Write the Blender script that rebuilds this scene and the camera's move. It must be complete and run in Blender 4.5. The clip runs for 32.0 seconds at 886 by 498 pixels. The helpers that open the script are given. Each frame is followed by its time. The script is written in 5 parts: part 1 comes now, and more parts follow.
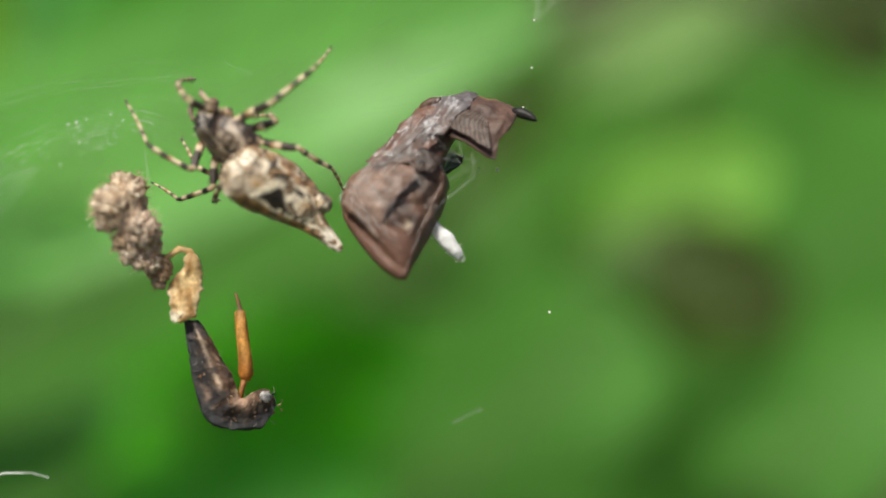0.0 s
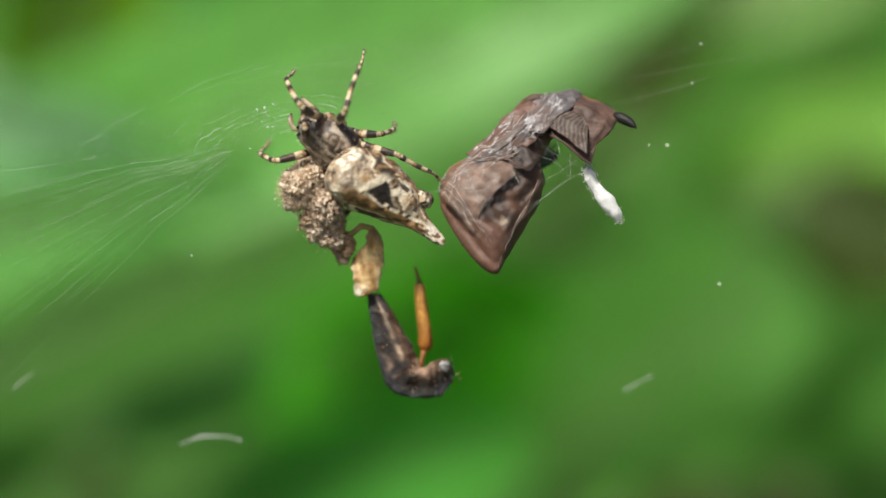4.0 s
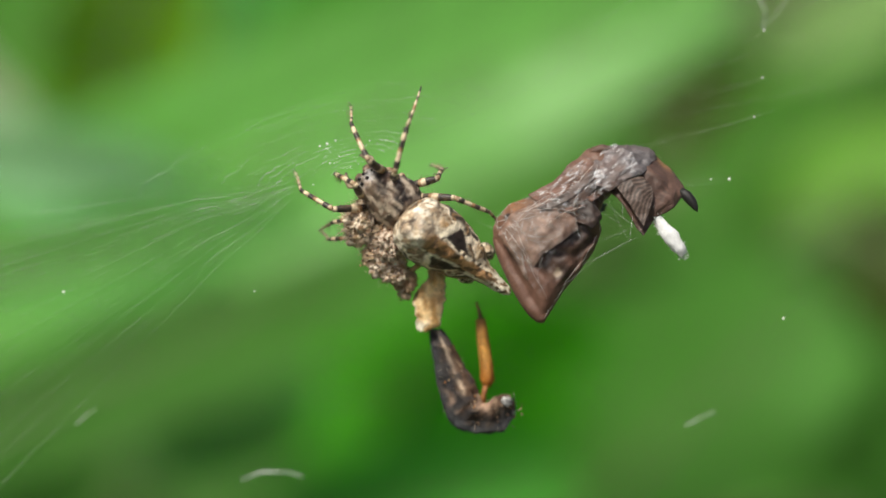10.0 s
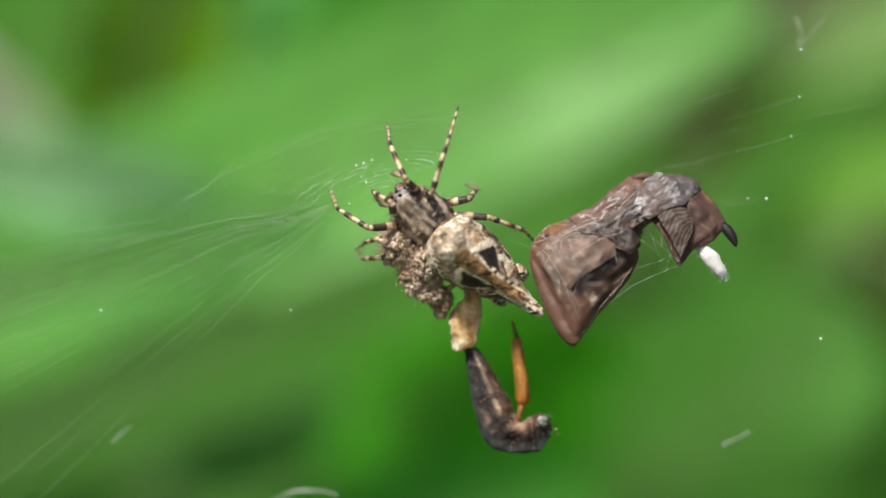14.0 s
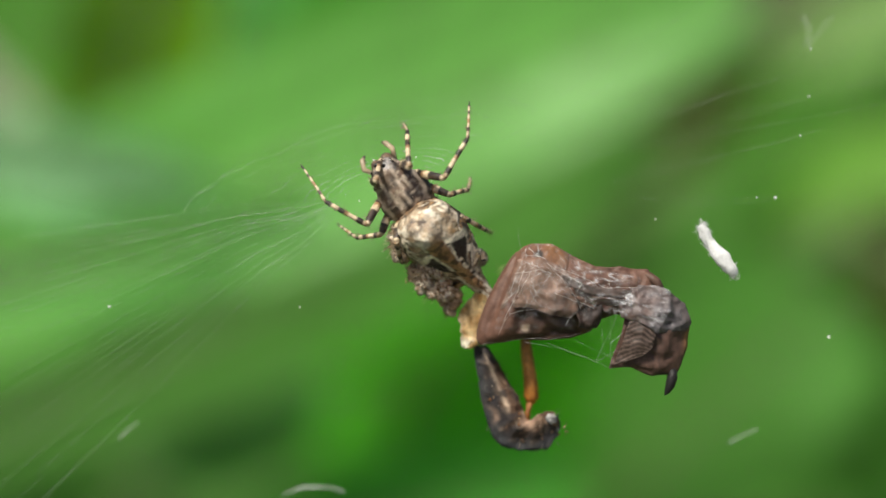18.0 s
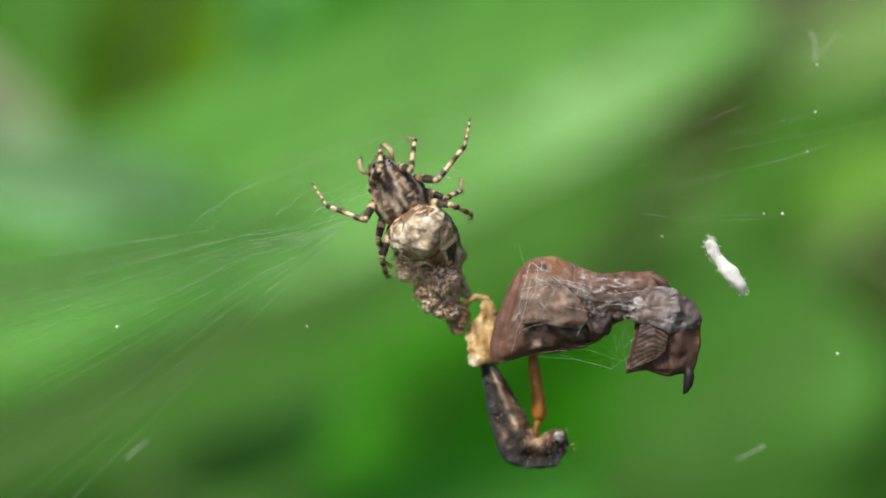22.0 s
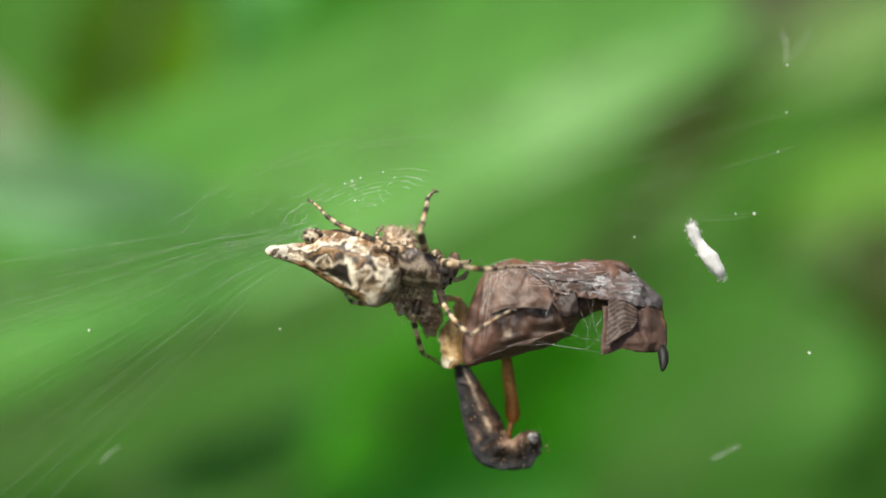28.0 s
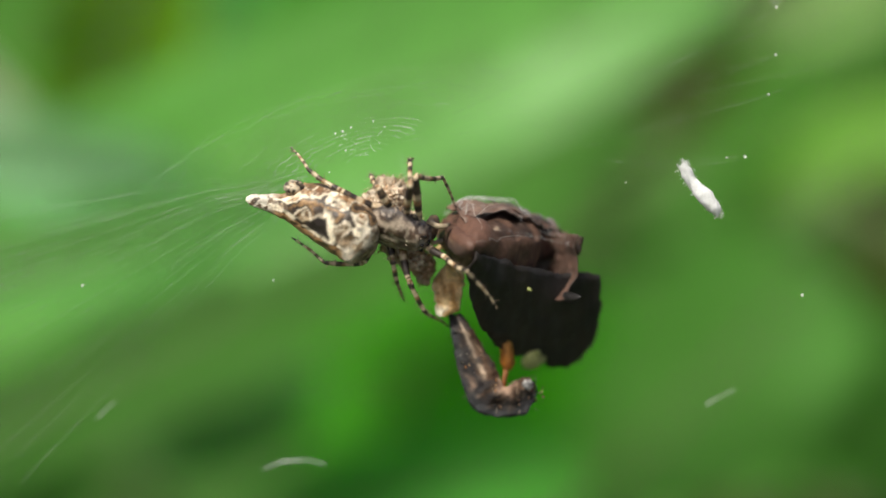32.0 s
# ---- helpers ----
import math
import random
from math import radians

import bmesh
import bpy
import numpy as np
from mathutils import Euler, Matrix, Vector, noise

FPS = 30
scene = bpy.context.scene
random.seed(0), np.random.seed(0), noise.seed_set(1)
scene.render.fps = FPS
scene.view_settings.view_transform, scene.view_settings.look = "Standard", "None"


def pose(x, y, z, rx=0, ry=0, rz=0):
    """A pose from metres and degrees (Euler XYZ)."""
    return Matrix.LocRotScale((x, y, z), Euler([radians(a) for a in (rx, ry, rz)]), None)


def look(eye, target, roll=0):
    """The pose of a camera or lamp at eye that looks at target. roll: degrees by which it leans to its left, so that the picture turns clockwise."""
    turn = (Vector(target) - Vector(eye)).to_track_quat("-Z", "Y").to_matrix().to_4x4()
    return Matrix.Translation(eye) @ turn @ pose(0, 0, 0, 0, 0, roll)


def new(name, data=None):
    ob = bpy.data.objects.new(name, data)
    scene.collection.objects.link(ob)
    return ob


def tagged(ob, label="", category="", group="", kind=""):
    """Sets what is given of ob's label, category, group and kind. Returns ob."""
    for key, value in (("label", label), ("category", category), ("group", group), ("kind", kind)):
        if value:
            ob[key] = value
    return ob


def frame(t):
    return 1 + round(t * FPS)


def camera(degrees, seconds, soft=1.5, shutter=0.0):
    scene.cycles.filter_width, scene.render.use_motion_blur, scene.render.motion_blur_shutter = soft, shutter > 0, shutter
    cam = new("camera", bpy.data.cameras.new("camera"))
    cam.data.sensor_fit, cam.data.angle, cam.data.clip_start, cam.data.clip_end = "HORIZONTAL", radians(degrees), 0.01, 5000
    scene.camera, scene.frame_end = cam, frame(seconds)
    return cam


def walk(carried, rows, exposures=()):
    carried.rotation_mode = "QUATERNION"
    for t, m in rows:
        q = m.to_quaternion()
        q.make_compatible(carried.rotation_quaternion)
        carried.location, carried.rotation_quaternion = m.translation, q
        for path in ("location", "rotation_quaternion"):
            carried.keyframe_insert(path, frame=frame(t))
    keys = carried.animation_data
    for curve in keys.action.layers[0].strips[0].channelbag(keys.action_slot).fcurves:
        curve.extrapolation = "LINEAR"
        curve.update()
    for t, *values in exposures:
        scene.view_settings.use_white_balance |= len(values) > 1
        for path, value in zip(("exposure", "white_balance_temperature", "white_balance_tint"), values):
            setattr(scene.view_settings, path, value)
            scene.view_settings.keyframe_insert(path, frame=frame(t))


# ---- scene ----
cam = camera(36.0, 32.0, soft=1.7)

# ---- plan: the sheet of the web, 40 lines to the millimetre ----
UNIT = 2.5e-5                       # one line of the plan, in metres
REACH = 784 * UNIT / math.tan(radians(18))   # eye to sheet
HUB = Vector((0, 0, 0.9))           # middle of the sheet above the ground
TILT = -25.0
SHEET = Matrix.Translation(HUB) @ pose(0, 0, 0, 90 + TILT, 0, 0)
EYE = SHEET @ Vector((0, 0, REACH))


def plan(x, y, z=0.0):
    """A place by lines across, lines down and lines towards the eye, along the line of sight."""
    s = (REACH - z * UNIT) / REACH
    return SHEET @ Vector(((x - 784) * UNIT * s, (441 - y) * UNIT * s, z * UNIT))


def beyond(x, y, d):
    """A place d metres from the eye, in the direction of the plan's (x, y)."""
    return EYE + (plan(x, y) - EYE).normalized() * d


# ---- camera: seconds, yaw, pitch, roll, and drift of the hand in millimetres ----
TURNS = (
    (0, -6.84, -23.38, -3.93),
    (0.5, -5.97, -25.08, -3.47),
    (1, -4.85, -25.68, -2.85),
    (1.5, -3.32, -26.50, -1.96),
    (2, -3.36, -26.88, -1.99),
    (2.5, -3.74, -26.15, -2.23),
    (3, -2.86, -25.92, -1.71),
    (3.5, -2.09, -25.74, -1.25),
    (5.5, -0.77, -26.54, -0.46),
    (6, -0.93, -26.03, -0.56),
    (6.5, -0.04, -25.77, -0.03),
    (7, 0.19, -26.00, 0.12),
    (7.5, 0.14, -25.63, 0.09),
    (8, 0.38, -25.04, 0.23),
    (8.5, 0.53, -25.36, 0.32),
    (9, -0.00, -25.00, -0.00),
    (9.5, 0.06, -24.81, 0.05),
    (10, -0.24, -24.41, -0.11),
    (10.5, 0.47, -24.22, 0.33),
    (11, 0.05, -23.99, 0.09),
    (11.5, 0.20, -24.36, 0.19),
    (12, 0.02, -24.46, 0.10),
    (12.5, -0.10, -24.01, 0.04),
    (13, 0.36, -23.75, 0.33),
    (13.5, 0.90, -23.66, 0.51),
    (14, 0.54, -23.84, 0.13),
    (14.5, 0.46, -23.73, -0.07),
    (16.5, 0.28, -24.30, -0.18),
    (17, 0.43, -24.21, -0.09),
    (17.5, 0.10, -24.09, -0.29),
    (18, -0.02, -24.32, -0.36),
    (18.5, -0.05, -24.56, -0.38),
    (19, -0.31, -24.74, -0.54),
    (19.5, -0.34, -24.86, -0.56),
    (20, 0.11, -24.72, -0.28),
    (20.5, 0.20, -24.69, -0.15),
    (21, 0.15, -25.13, -0.11),
    (21.5, 0.23, -24.24, 0.02),
    (22, 0.33, -23.93, 0.16),
    (22.5, 0.27, -23.71, 0.20),
    (23, 0.24, -24.22, 0.26),
    (23.5, 0.49, -24.19, 0.49),
    (24, 0.17, -24.05, 0.37),
    (24.5, 0.55, -23.95, 0.68),
    (25, -0.35, -24.00, 0.19),
    (25.5, 0.10, -23.43, 0.47),
    (27.5, -0.29, -23.72, 0.23),
    (28, -0.33, -23.67, 0.20),
    (28.5, -0.17, -23.72, 0.45),
    (29, -0.78, -22.99, 0.21),
    (29.5, -0.55, -23.35, 0.50),
    (30, -0.60, -23.68, 0.62),
    (30.5, -1.28, -23.42, 0.35),
    (31, -1.29, -24.04, 0.49),
    (31.5, -1.07, -24.70, 0.81),
    (32, -0.95, -24.85, 1.05),
)
DRIFT = ((0, 2.5, -1.2, -2.0), (0.5, 2.0, -0.8, -0.8), (1, 1.6, -0.5, 0), (3, 1.1, 0, 0), (6, 0.8, 0.2, 0), (9, 0, 0, 0), (13, -0.5, 0.2, 0), (17, -2.0, 0.6, 0), (20, -2.2, 0.9, 0), (25, -1.2, 1.4, 0), (28, -1.2, 0.9, 0), (32, -1.1, -0.15, 0))


def between(rows, t, i):
    return float(np.interp(t, [r[0] for r in rows], [r[i] for r in rows]))


walk(cam, [(t, Matrix.Translation(SHEET.to_3x3() @ Vector((between(DRIFT, t, 1), between(DRIFT, t, 2), between(DRIFT, t, 3))) * 0.001)
            @ Matrix.Translation(EYE) @ pose(0, 0, 0, 90 + pitch, roll, yaw)) for t, yaw, pitch, roll in TURNS],
     exposures=((0, 0.29), (32, 0.29)))
cam.data.dof.use_dof = True
cam.data.dof.focus_distance = REACH - 0.0008
cam.data.dof.aperture_fstop = 14.0

# ---- daylight: bright overcast under a canopy ----
world = bpy.data.worlds.new("sky")
scene.world = world
world.use_nodes = True
wt = world.node_tree
sky = wt.nodes.new("ShaderNodeTexSky")
sky.sky_type, sky.sun_disc = "NISHITA", False
sky.air_density, sky.dust_density, sky.ozone_density = 0.6, 4.0, 0.3
sky.sun_elevation, sky.sun_rotation = radians(62), radians(-150)
wt.links.new(sky.outputs[0], wt.nodes["Background"].inputs[0])
wt.nodes["Background"].inputs[1].default_value = 0.07
sun_data = bpy.data.lights.new("sun", "SUN")
sun_data.energy, sun_data.angle, sun_data.color = 4.4, radians(11), (1.0, 0.95, 0.85)
sun = new("sun", sun_data)
SUN_DIR = Vector((-0.35, -0.24, 0.9)).normalized()     # towards the sun
sun.matrix_world = look(SUN_DIR * 5, (0, 0, 0))


# ---- materials ----
def shader(name):
    m = bpy.data.materials.new(name)
    m.use_nodes = True
    t = m.node_tree
    return m, t, t.nodes["Principled BSDF"], t.nodes["Material Output"]


def node(t, kind, **inputs):
    n = t.nodes.new(kind)
    for k, v in inputs.items():
        n.inputs[k.replace("_", " ")].default_value = v
    return n


def mottled(t, scale, detail=6.0, rough=0.6):
    co = t.nodes.new("ShaderNodeTexCoord")
    n = node(t, "ShaderNodeTexNoise", Scale=scale, Detail=detail, Roughness=rough)
    t.links.new(co.outputs["Object"], n.inputs["Vector"])
    return n


def bumped(t, bsdf, height, strength, distance):
    b = node(t, "ShaderNodeBump", Strength=strength, Distance=distance)
    t.links.new(height, b.inputs["Height"])
    t.links.new(b.outputs[0], bsdf.inputs["Normal"])


def ramp(t, source, stops):
    r = t.nodes.new("ShaderNodeValToRGB")
    e = r.color_ramp.elements
    for i, (p, c) in enumerate(stops):
        el = e[i] if i < 2 else e.new(p)
        el.position, el.color = p, (*c, 1)
    t.links.new(source, r.inputs[0])
    return r


def blend(t, fac, a, b, kind="MIX"):
    m = t.nodes.new("ShaderNodeMix")
    m.data_type, m.blend_type = "RGBA", kind
    if isinstance(fac, float):
        m.inputs[0].default_value = fac
    else:
        t.links.new(fac, m.inputs[0])
    for sock, v in ((m.inputs[6], a), (m.inputs[7], b)):
        if isinstance(v, tuple):
            sock.default_value = (*v, 1)
        else:
            t.links.new(v, sock)
    return m.outputs[2]


def tinted(name, rough, grain, lift=0.35, sheen=0.0, spec=0.5, bump=0.4, thin=0.0, wrinkle=0.0):
    """Colour from the mesh's tint, broken by grain of so many lines a metre."""
    m, t, b, out = shader(name)
    a = t.nodes.new("ShaderNodeVertexColor")
    a.layer_name = "tint"
    fine = mottled(t, grain, 8.0, 0.7)
    coarse = mottled(t, grain * 0.22, 4.0, 0.6)
    v1 = ramp(t, fine.outputs[0], ((0.3, (1 - lift,) * 3), (0.7, (1 + lift,) * 3)))
    v2 = ramp(t, coarse.outputs[0], ((0.35, (1 - lift * 0.6,) * 3), (0.65, (1 + lift * 0.6,) * 3)))
    c = blend(t, 1.0, a.outputs[0], v1.outputs[0], "MULTIPLY")
    c = blend(t, 1.0, c, v2.outputs[0], "MULTIPLY")
    t.links.new(c, b.inputs["Base Color"])
    b.inputs["Roughness"].default_value = rough
    b.inputs["Specular IOR Level"].default_value = spec
    b.inputs["Sheen Weight"].default_value = sheen
    bumped(t, b, fine.outputs[0], bump, 0.6 / grain)
    if wrinkle:     # sharp creases of a dried blade, darker in the folds and paler along their crests
        fold = mottled(t, wrinkle, 5.0, 0.55)
        fold.noise_type = "RIDGED_MULTIFRACTAL"
        fold.inputs["Distortion"].default_value = 0.6
        crest = ramp(t, fold.outputs[0], ((0.35, (0.74,) * 3), (0.72, (1.05,) * 3), (0.95, (1.5,) * 3)))
        c = blend(t, 1.0, c, crest.outputs[0], "MULTIPLY")
        t.links.new(c, b.inputs["Base Color"])
        crush = node(t, "ShaderNodeBump", Strength=0.42, Distance=0.16 / wrinkle)
        t.links.new(fold.outputs[0], crush.inputs["Height"])
        t.links.new(crush.outputs[0], b.inputs["Normal"].links[0].from_node.inputs["Normal"])
    if thin:
        tr = t.nodes.new("ShaderNodeBsdfTranslucent")
        t.links.new(c, tr.inputs[0])
        mx = node(t, "ShaderNodeMixShader", Fac=thin)
        t.links.new(b.outputs[0], mx.inputs[1])
        t.links.new(tr.outputs[0], mx.inputs[2])
        t.links.new(mx.outputs[0], out.inputs[0])
    return m


def foliage(name, dark, light, through_light=0.35, rough=0.38, scale=14.0, gloss=0.22):
    """A living leaf: veined green, glossy above, glowing a little where the light comes through."""
    m, t, b, out = shader(name)
    n = mottled(t, scale, 5.0)
    c = ramp(t, n.outputs[0], ((0.3, dark), (0.7, light)))
    fine = mottled(t, scale * 30, 4.0)
    g = ramp(t, fine.outputs[0], ((0.3, (0.85,) * 3), (0.7, (1.1,) * 3)))
    col = blend(t, 1.0, c.outputs[0], g.outputs[0], "MULTIPLY")
    t.links.new(col, b.inputs["Base Color"])
    b.inputs["Roughness"].default_value = rough
    b.inputs["Specular IOR Level"].default_value = gloss
    bumped(t, b, fine.outputs[0], 0.2, 0.0005)
    tr = t.nodes.new("ShaderNodeBsdfTranslucent")
    warm = blend(t, 1.0, col, (1.25, 1.35, 0.6), "MULTIPLY")
    t.links.new(warm, tr.inputs[0])
    mx = node(t, "ShaderNodeMixShader", Fac=through_light)
    t.links.new(b.outputs[0], mx.inputs[1])
    t.links.new(tr.outputs[0], mx.inputs[2])
    t.links.new(mx.outputs[0], out.inputs[0])
    return m


def plain(name, colour, rough=0.6, spread=0.25, scale=300.0, bump=0.3):
    m, t, b, _ = shader(name)
    n = mottled(t, scale)
    c = ramp(t, n.outputs[0], ((0.3, tuple(v * (1 - spread) for v in colour)), (0.7, tuple(v * (1 + spread) for v in colour))))
    t.links.new(c.outputs[0], b.inputs["Base Color"])
    b.inputs["Roughness"].default_value = rough
    bumped(t, b, n.outputs[0], bump, 0.3 / scale)
    return m


def silk_material(name, opacity):
    m, t, b, out = shader(name)
    b.inputs["Base Color"].default_value = (0.9, 0.92, 0.9, 1)
    b.inputs["Roughness"].default_value = 0.3
    n = mottled(t, 900.0, 3.0)
    a = ramp(t, n.outputs[0], ((0.35, (opacity * 0.25,) * 3), (0.65, (opacity,) * 3)))
    t.links.new(a.outputs[0], b.inputs["Alpha"])
    return m


CUTICLE = tinted("spider_cuticle", 0.4, 9000.0, 0.4, sheen=0.02, bump=0.5)
LEG_SKIN = tinted("leg_cuticle", 0.45, 7000.0, 0.3, bump=0.35)
DRY_LEAF = tinted("dry_leaf", 0.5, 6000.0, 0.28, sheen=0.04, bump=0.4, thin=0.2, wrinkle=700.0)
DEBRIS = tinted("web_debris", 0.8, 6000.0, 0.38, bump=0.5, thin=0.36)
PATCH = tinted("pale_patch", 0.7, 5000.0, 0.3, bump=0.4, thin=0.5)
HUSK = tinted("dark_husk", 0.62, 5000.0, 0.6, spec=0.3, bump=0.9)
AMBER = tinted("amber_stalk", 0.45, 5000.0, 0.4, bump=0.5, thin=0.35)
FLUFF = tinted("white_fluff", 0.9, 9000.0, 0.12, sheen=0.5, thin=0.3)
SILK_THICK = tinted("thick_silk", 0.5, 3000.0, 0.1, sheen=0.3, thin=0.5)
SILK = silk_material("silk", 0.65)
SILK_FAINT = silk_material("faint_silk", 0.27)


def film_material(name, opacity):
    """A gauze of silk: mostly clear, with drawn-out wisps."""
    m, t, b, out = shader(name)
    b.inputs["Base Color"].default_value = (0.85, 0.86, 0.88, 1)
    b.inputs["Roughness"].default_value = 0.45
    co = t.nodes.new("ShaderNodeTexCoord")
    mp = t.nodes.new("ShaderNodeMapping")
    mp.inputs["Rotation"].default_value = (0, 0, 0.5)
    mp.inputs["Scale"].default_value = (1300, 3400, 1300)
    n = node(t, "ShaderNodeTexNoise", Scale=1.0, Detail=4.0, Roughness=0.6, Distortion=1.2)
    t.links.new(co.outputs["Object"], mp.inputs["Vector"])
    t.links.new(mp.outputs[0], n.inputs["Vector"])
    a = ramp(t, n.outputs[0], ((0.5, (0.0,) * 3), (0.75, (opacity,) * 3)))
    t.links.new(a.outputs[0], b.inputs["Alpha"])
    return m


SILK_FILM = film_material("silk_film", 0.5)
SILK_GAUZE = film_material("silk_gauze", 0.1)
EYE_GLOSS = plain("spider_eye", (0.012, 0.01, 0.01), 0.08, 0.1, 4000.0, 0.0)

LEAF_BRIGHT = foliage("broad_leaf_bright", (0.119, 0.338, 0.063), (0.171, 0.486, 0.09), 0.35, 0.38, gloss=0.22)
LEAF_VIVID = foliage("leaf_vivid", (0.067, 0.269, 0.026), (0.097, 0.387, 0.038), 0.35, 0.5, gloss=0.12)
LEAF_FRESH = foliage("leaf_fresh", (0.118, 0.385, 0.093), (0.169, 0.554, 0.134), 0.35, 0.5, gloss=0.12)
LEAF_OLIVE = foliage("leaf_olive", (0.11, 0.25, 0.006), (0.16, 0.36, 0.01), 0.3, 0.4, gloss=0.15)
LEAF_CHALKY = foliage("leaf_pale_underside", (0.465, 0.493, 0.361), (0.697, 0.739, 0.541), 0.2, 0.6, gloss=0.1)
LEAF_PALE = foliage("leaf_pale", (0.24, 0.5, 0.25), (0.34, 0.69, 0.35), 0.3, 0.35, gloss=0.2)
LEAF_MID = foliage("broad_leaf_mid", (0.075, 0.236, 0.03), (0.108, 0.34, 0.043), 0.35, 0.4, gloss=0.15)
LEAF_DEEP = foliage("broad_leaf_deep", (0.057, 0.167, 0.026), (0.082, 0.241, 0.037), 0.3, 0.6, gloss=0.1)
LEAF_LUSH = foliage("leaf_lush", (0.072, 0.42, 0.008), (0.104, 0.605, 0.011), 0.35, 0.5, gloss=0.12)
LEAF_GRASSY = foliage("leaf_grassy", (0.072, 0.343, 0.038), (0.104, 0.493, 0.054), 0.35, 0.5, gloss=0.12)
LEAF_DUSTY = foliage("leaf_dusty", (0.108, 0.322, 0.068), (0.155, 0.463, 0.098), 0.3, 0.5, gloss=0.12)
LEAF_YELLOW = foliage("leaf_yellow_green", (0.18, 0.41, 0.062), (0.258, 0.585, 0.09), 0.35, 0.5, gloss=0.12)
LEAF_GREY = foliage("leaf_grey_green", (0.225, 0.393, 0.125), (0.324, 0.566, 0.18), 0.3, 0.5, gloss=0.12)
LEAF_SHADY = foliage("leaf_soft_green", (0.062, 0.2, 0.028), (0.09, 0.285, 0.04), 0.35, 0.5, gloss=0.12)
# dark olive that stands in for shaded gaps between plants; also colours the litter
LEAF_DARK = foliage("leaf_dark", (0.022, 0.036, 0.006), (0.042, 0.058, 0.01), 0.1, 0.9, gloss=0.0)
STALK = plain("green_stalk", (0.10, 0.16, 0.05), 0.55, 0.3, 200.0)
SOIL = plain("forest_soil", (0.05, 0.055, 0.022), 0.95, 0.6, 18.0, 0.8)


# ---- mesh helpers ----
def mesh(name, verts, faces, material, parent=None, tint=None, smooth=True, label=""):
    me = bpy.data.meshes.new(name)
    me.from_pydata([tuple(v) for v in verts], [], faces)
    if tint is not None:
        ca = me.color_attributes.new("tint", "FLOAT_COLOR", "POINT")
        flat = np.ones((len(verts), 4), dtype=np.float32)
        flat[:, :3] = np.clip(np.asarray(tint, dtype=np.float32), 0, 1)
        ca.data.foreach_set("color", flat.ravel())
    me.polygons.foreach_set("use_smooth", [smooth] * len(me.polygons))
    me.materials.append(material)
    me.update()
    ob = new(name, me)
    if parent is not None:
        ob.parent = parent
    if label:
        tagged(ob, label)
    return ob


def ring_faces(n_rings, n, start=0, caps=True):
    f = []
    for i in range(n_rings - 1):
        for j in range(n):
            a, b = start + i * n + j, start + i * n + (j + 1) % n
            f.append((a, b, b + n, a + n))
    if caps:
        f.append(tuple(start + j for j in range(n))[::-1])
        f.append(tuple(start + (n_rings - 1) * n + j for j in range(n)))
    return f


def tube_geo(path, radii, n=8, start=0):
    """Vertices and faces of a round bar along a path, with its share along the path."""
    path = [Vector(p) for p in path]
    verts, share = [], []
    up = None
    for i, p in enumerate(path):
        d = (path[min(i + 1, len(path) - 1)] - path[max(i - 1, 0)]).normalized()
        if up is None:
            up = d.orthogonal().normalized()
        up = (up - d * up.dot(d)).normalized()
        side = d.cross(up)
        r = radii[i] if hasattr(radii, "__len__") else radii
        for j in range(n):
            a = 2 * math.pi * j / n
            verts.append(p + (up * math.cos(a) + side * math.sin(a)) * r)
            share.append(i / max(1, len(path) - 1))
    return verts, ring_faces(len(path), n, start), share


def grain(p, scale, seed=0.0):
    return noise.noise(Vector(p) * scale + Vector((seed, seed * 1.7, -seed)))


def mix(a, b, f):
    f = min(1.0, max(0.0, f))
    return tuple(x + (y - x) * f for x, y in zip(a, b))


def step(e0, e1, x):
    s = min(1.0, max(0.0, (x - e0) / (e1 - e0)))
    return s * s * (3 - 2 * s)


class Heap:
    """Gathers many small pieces into one mesh."""
    def __init__(self):
        self.v, self.f, self.c = [], [], []

    def add(self, verts, faces, colours):
        s = len(self.v)
        self.v += [Vector(v) for v in verts]
        self.f += [tuple(i + s for i in f) for f in faces]
        self.c += colours if isinstance(colours, list) else [colours] * len(verts)

    def chip(self, p, size, colour, rnd):
        """A crumb: a crushed octahedron."""
        m = Euler([rnd.uniform(0, 6.3) for _ in range(3)]).to_matrix()
        ax = [Vector((1, 0, 0)), Vector((0, rnd.uniform(.4, 1), 0)), Vector((0, 0, rnd.uniform(.2, .8)))]
        vs = [p + m @ (a * s * size * rnd.uniform(.7, 1.2)) for a in ax for s in (1, -1)]
        fs = [(0, 2, 4), (2, 1, 4), (1, 3, 4), (3, 0, 4), (2, 0, 5), (1, 2, 5), (3, 1, 5), (0, 3, 5)]
        self.add(vs, fs, colour)

    def hair(self, p, d, length, r, colour, rnd, bend=0.35, n=3):
        pts = [Vector(p)]
        d = Vector(d).normalized()
        for i in range(4):
            d = (d + Vector([rnd.uniform(-bend, bend) for _ in range(3)])).normalized()
            pts.append(pts[-1] + d * length / 4)
        v, f, _ = tube_geo(pts, [r, r, r * .8, r * .6, r * .3], n)
        self.add(v, f, colour)

    def make(self, name, material, parent=None, smooth=True, label=""):
        return mesh(name, self.v, self.f, material, parent, self.c, smooth, label)


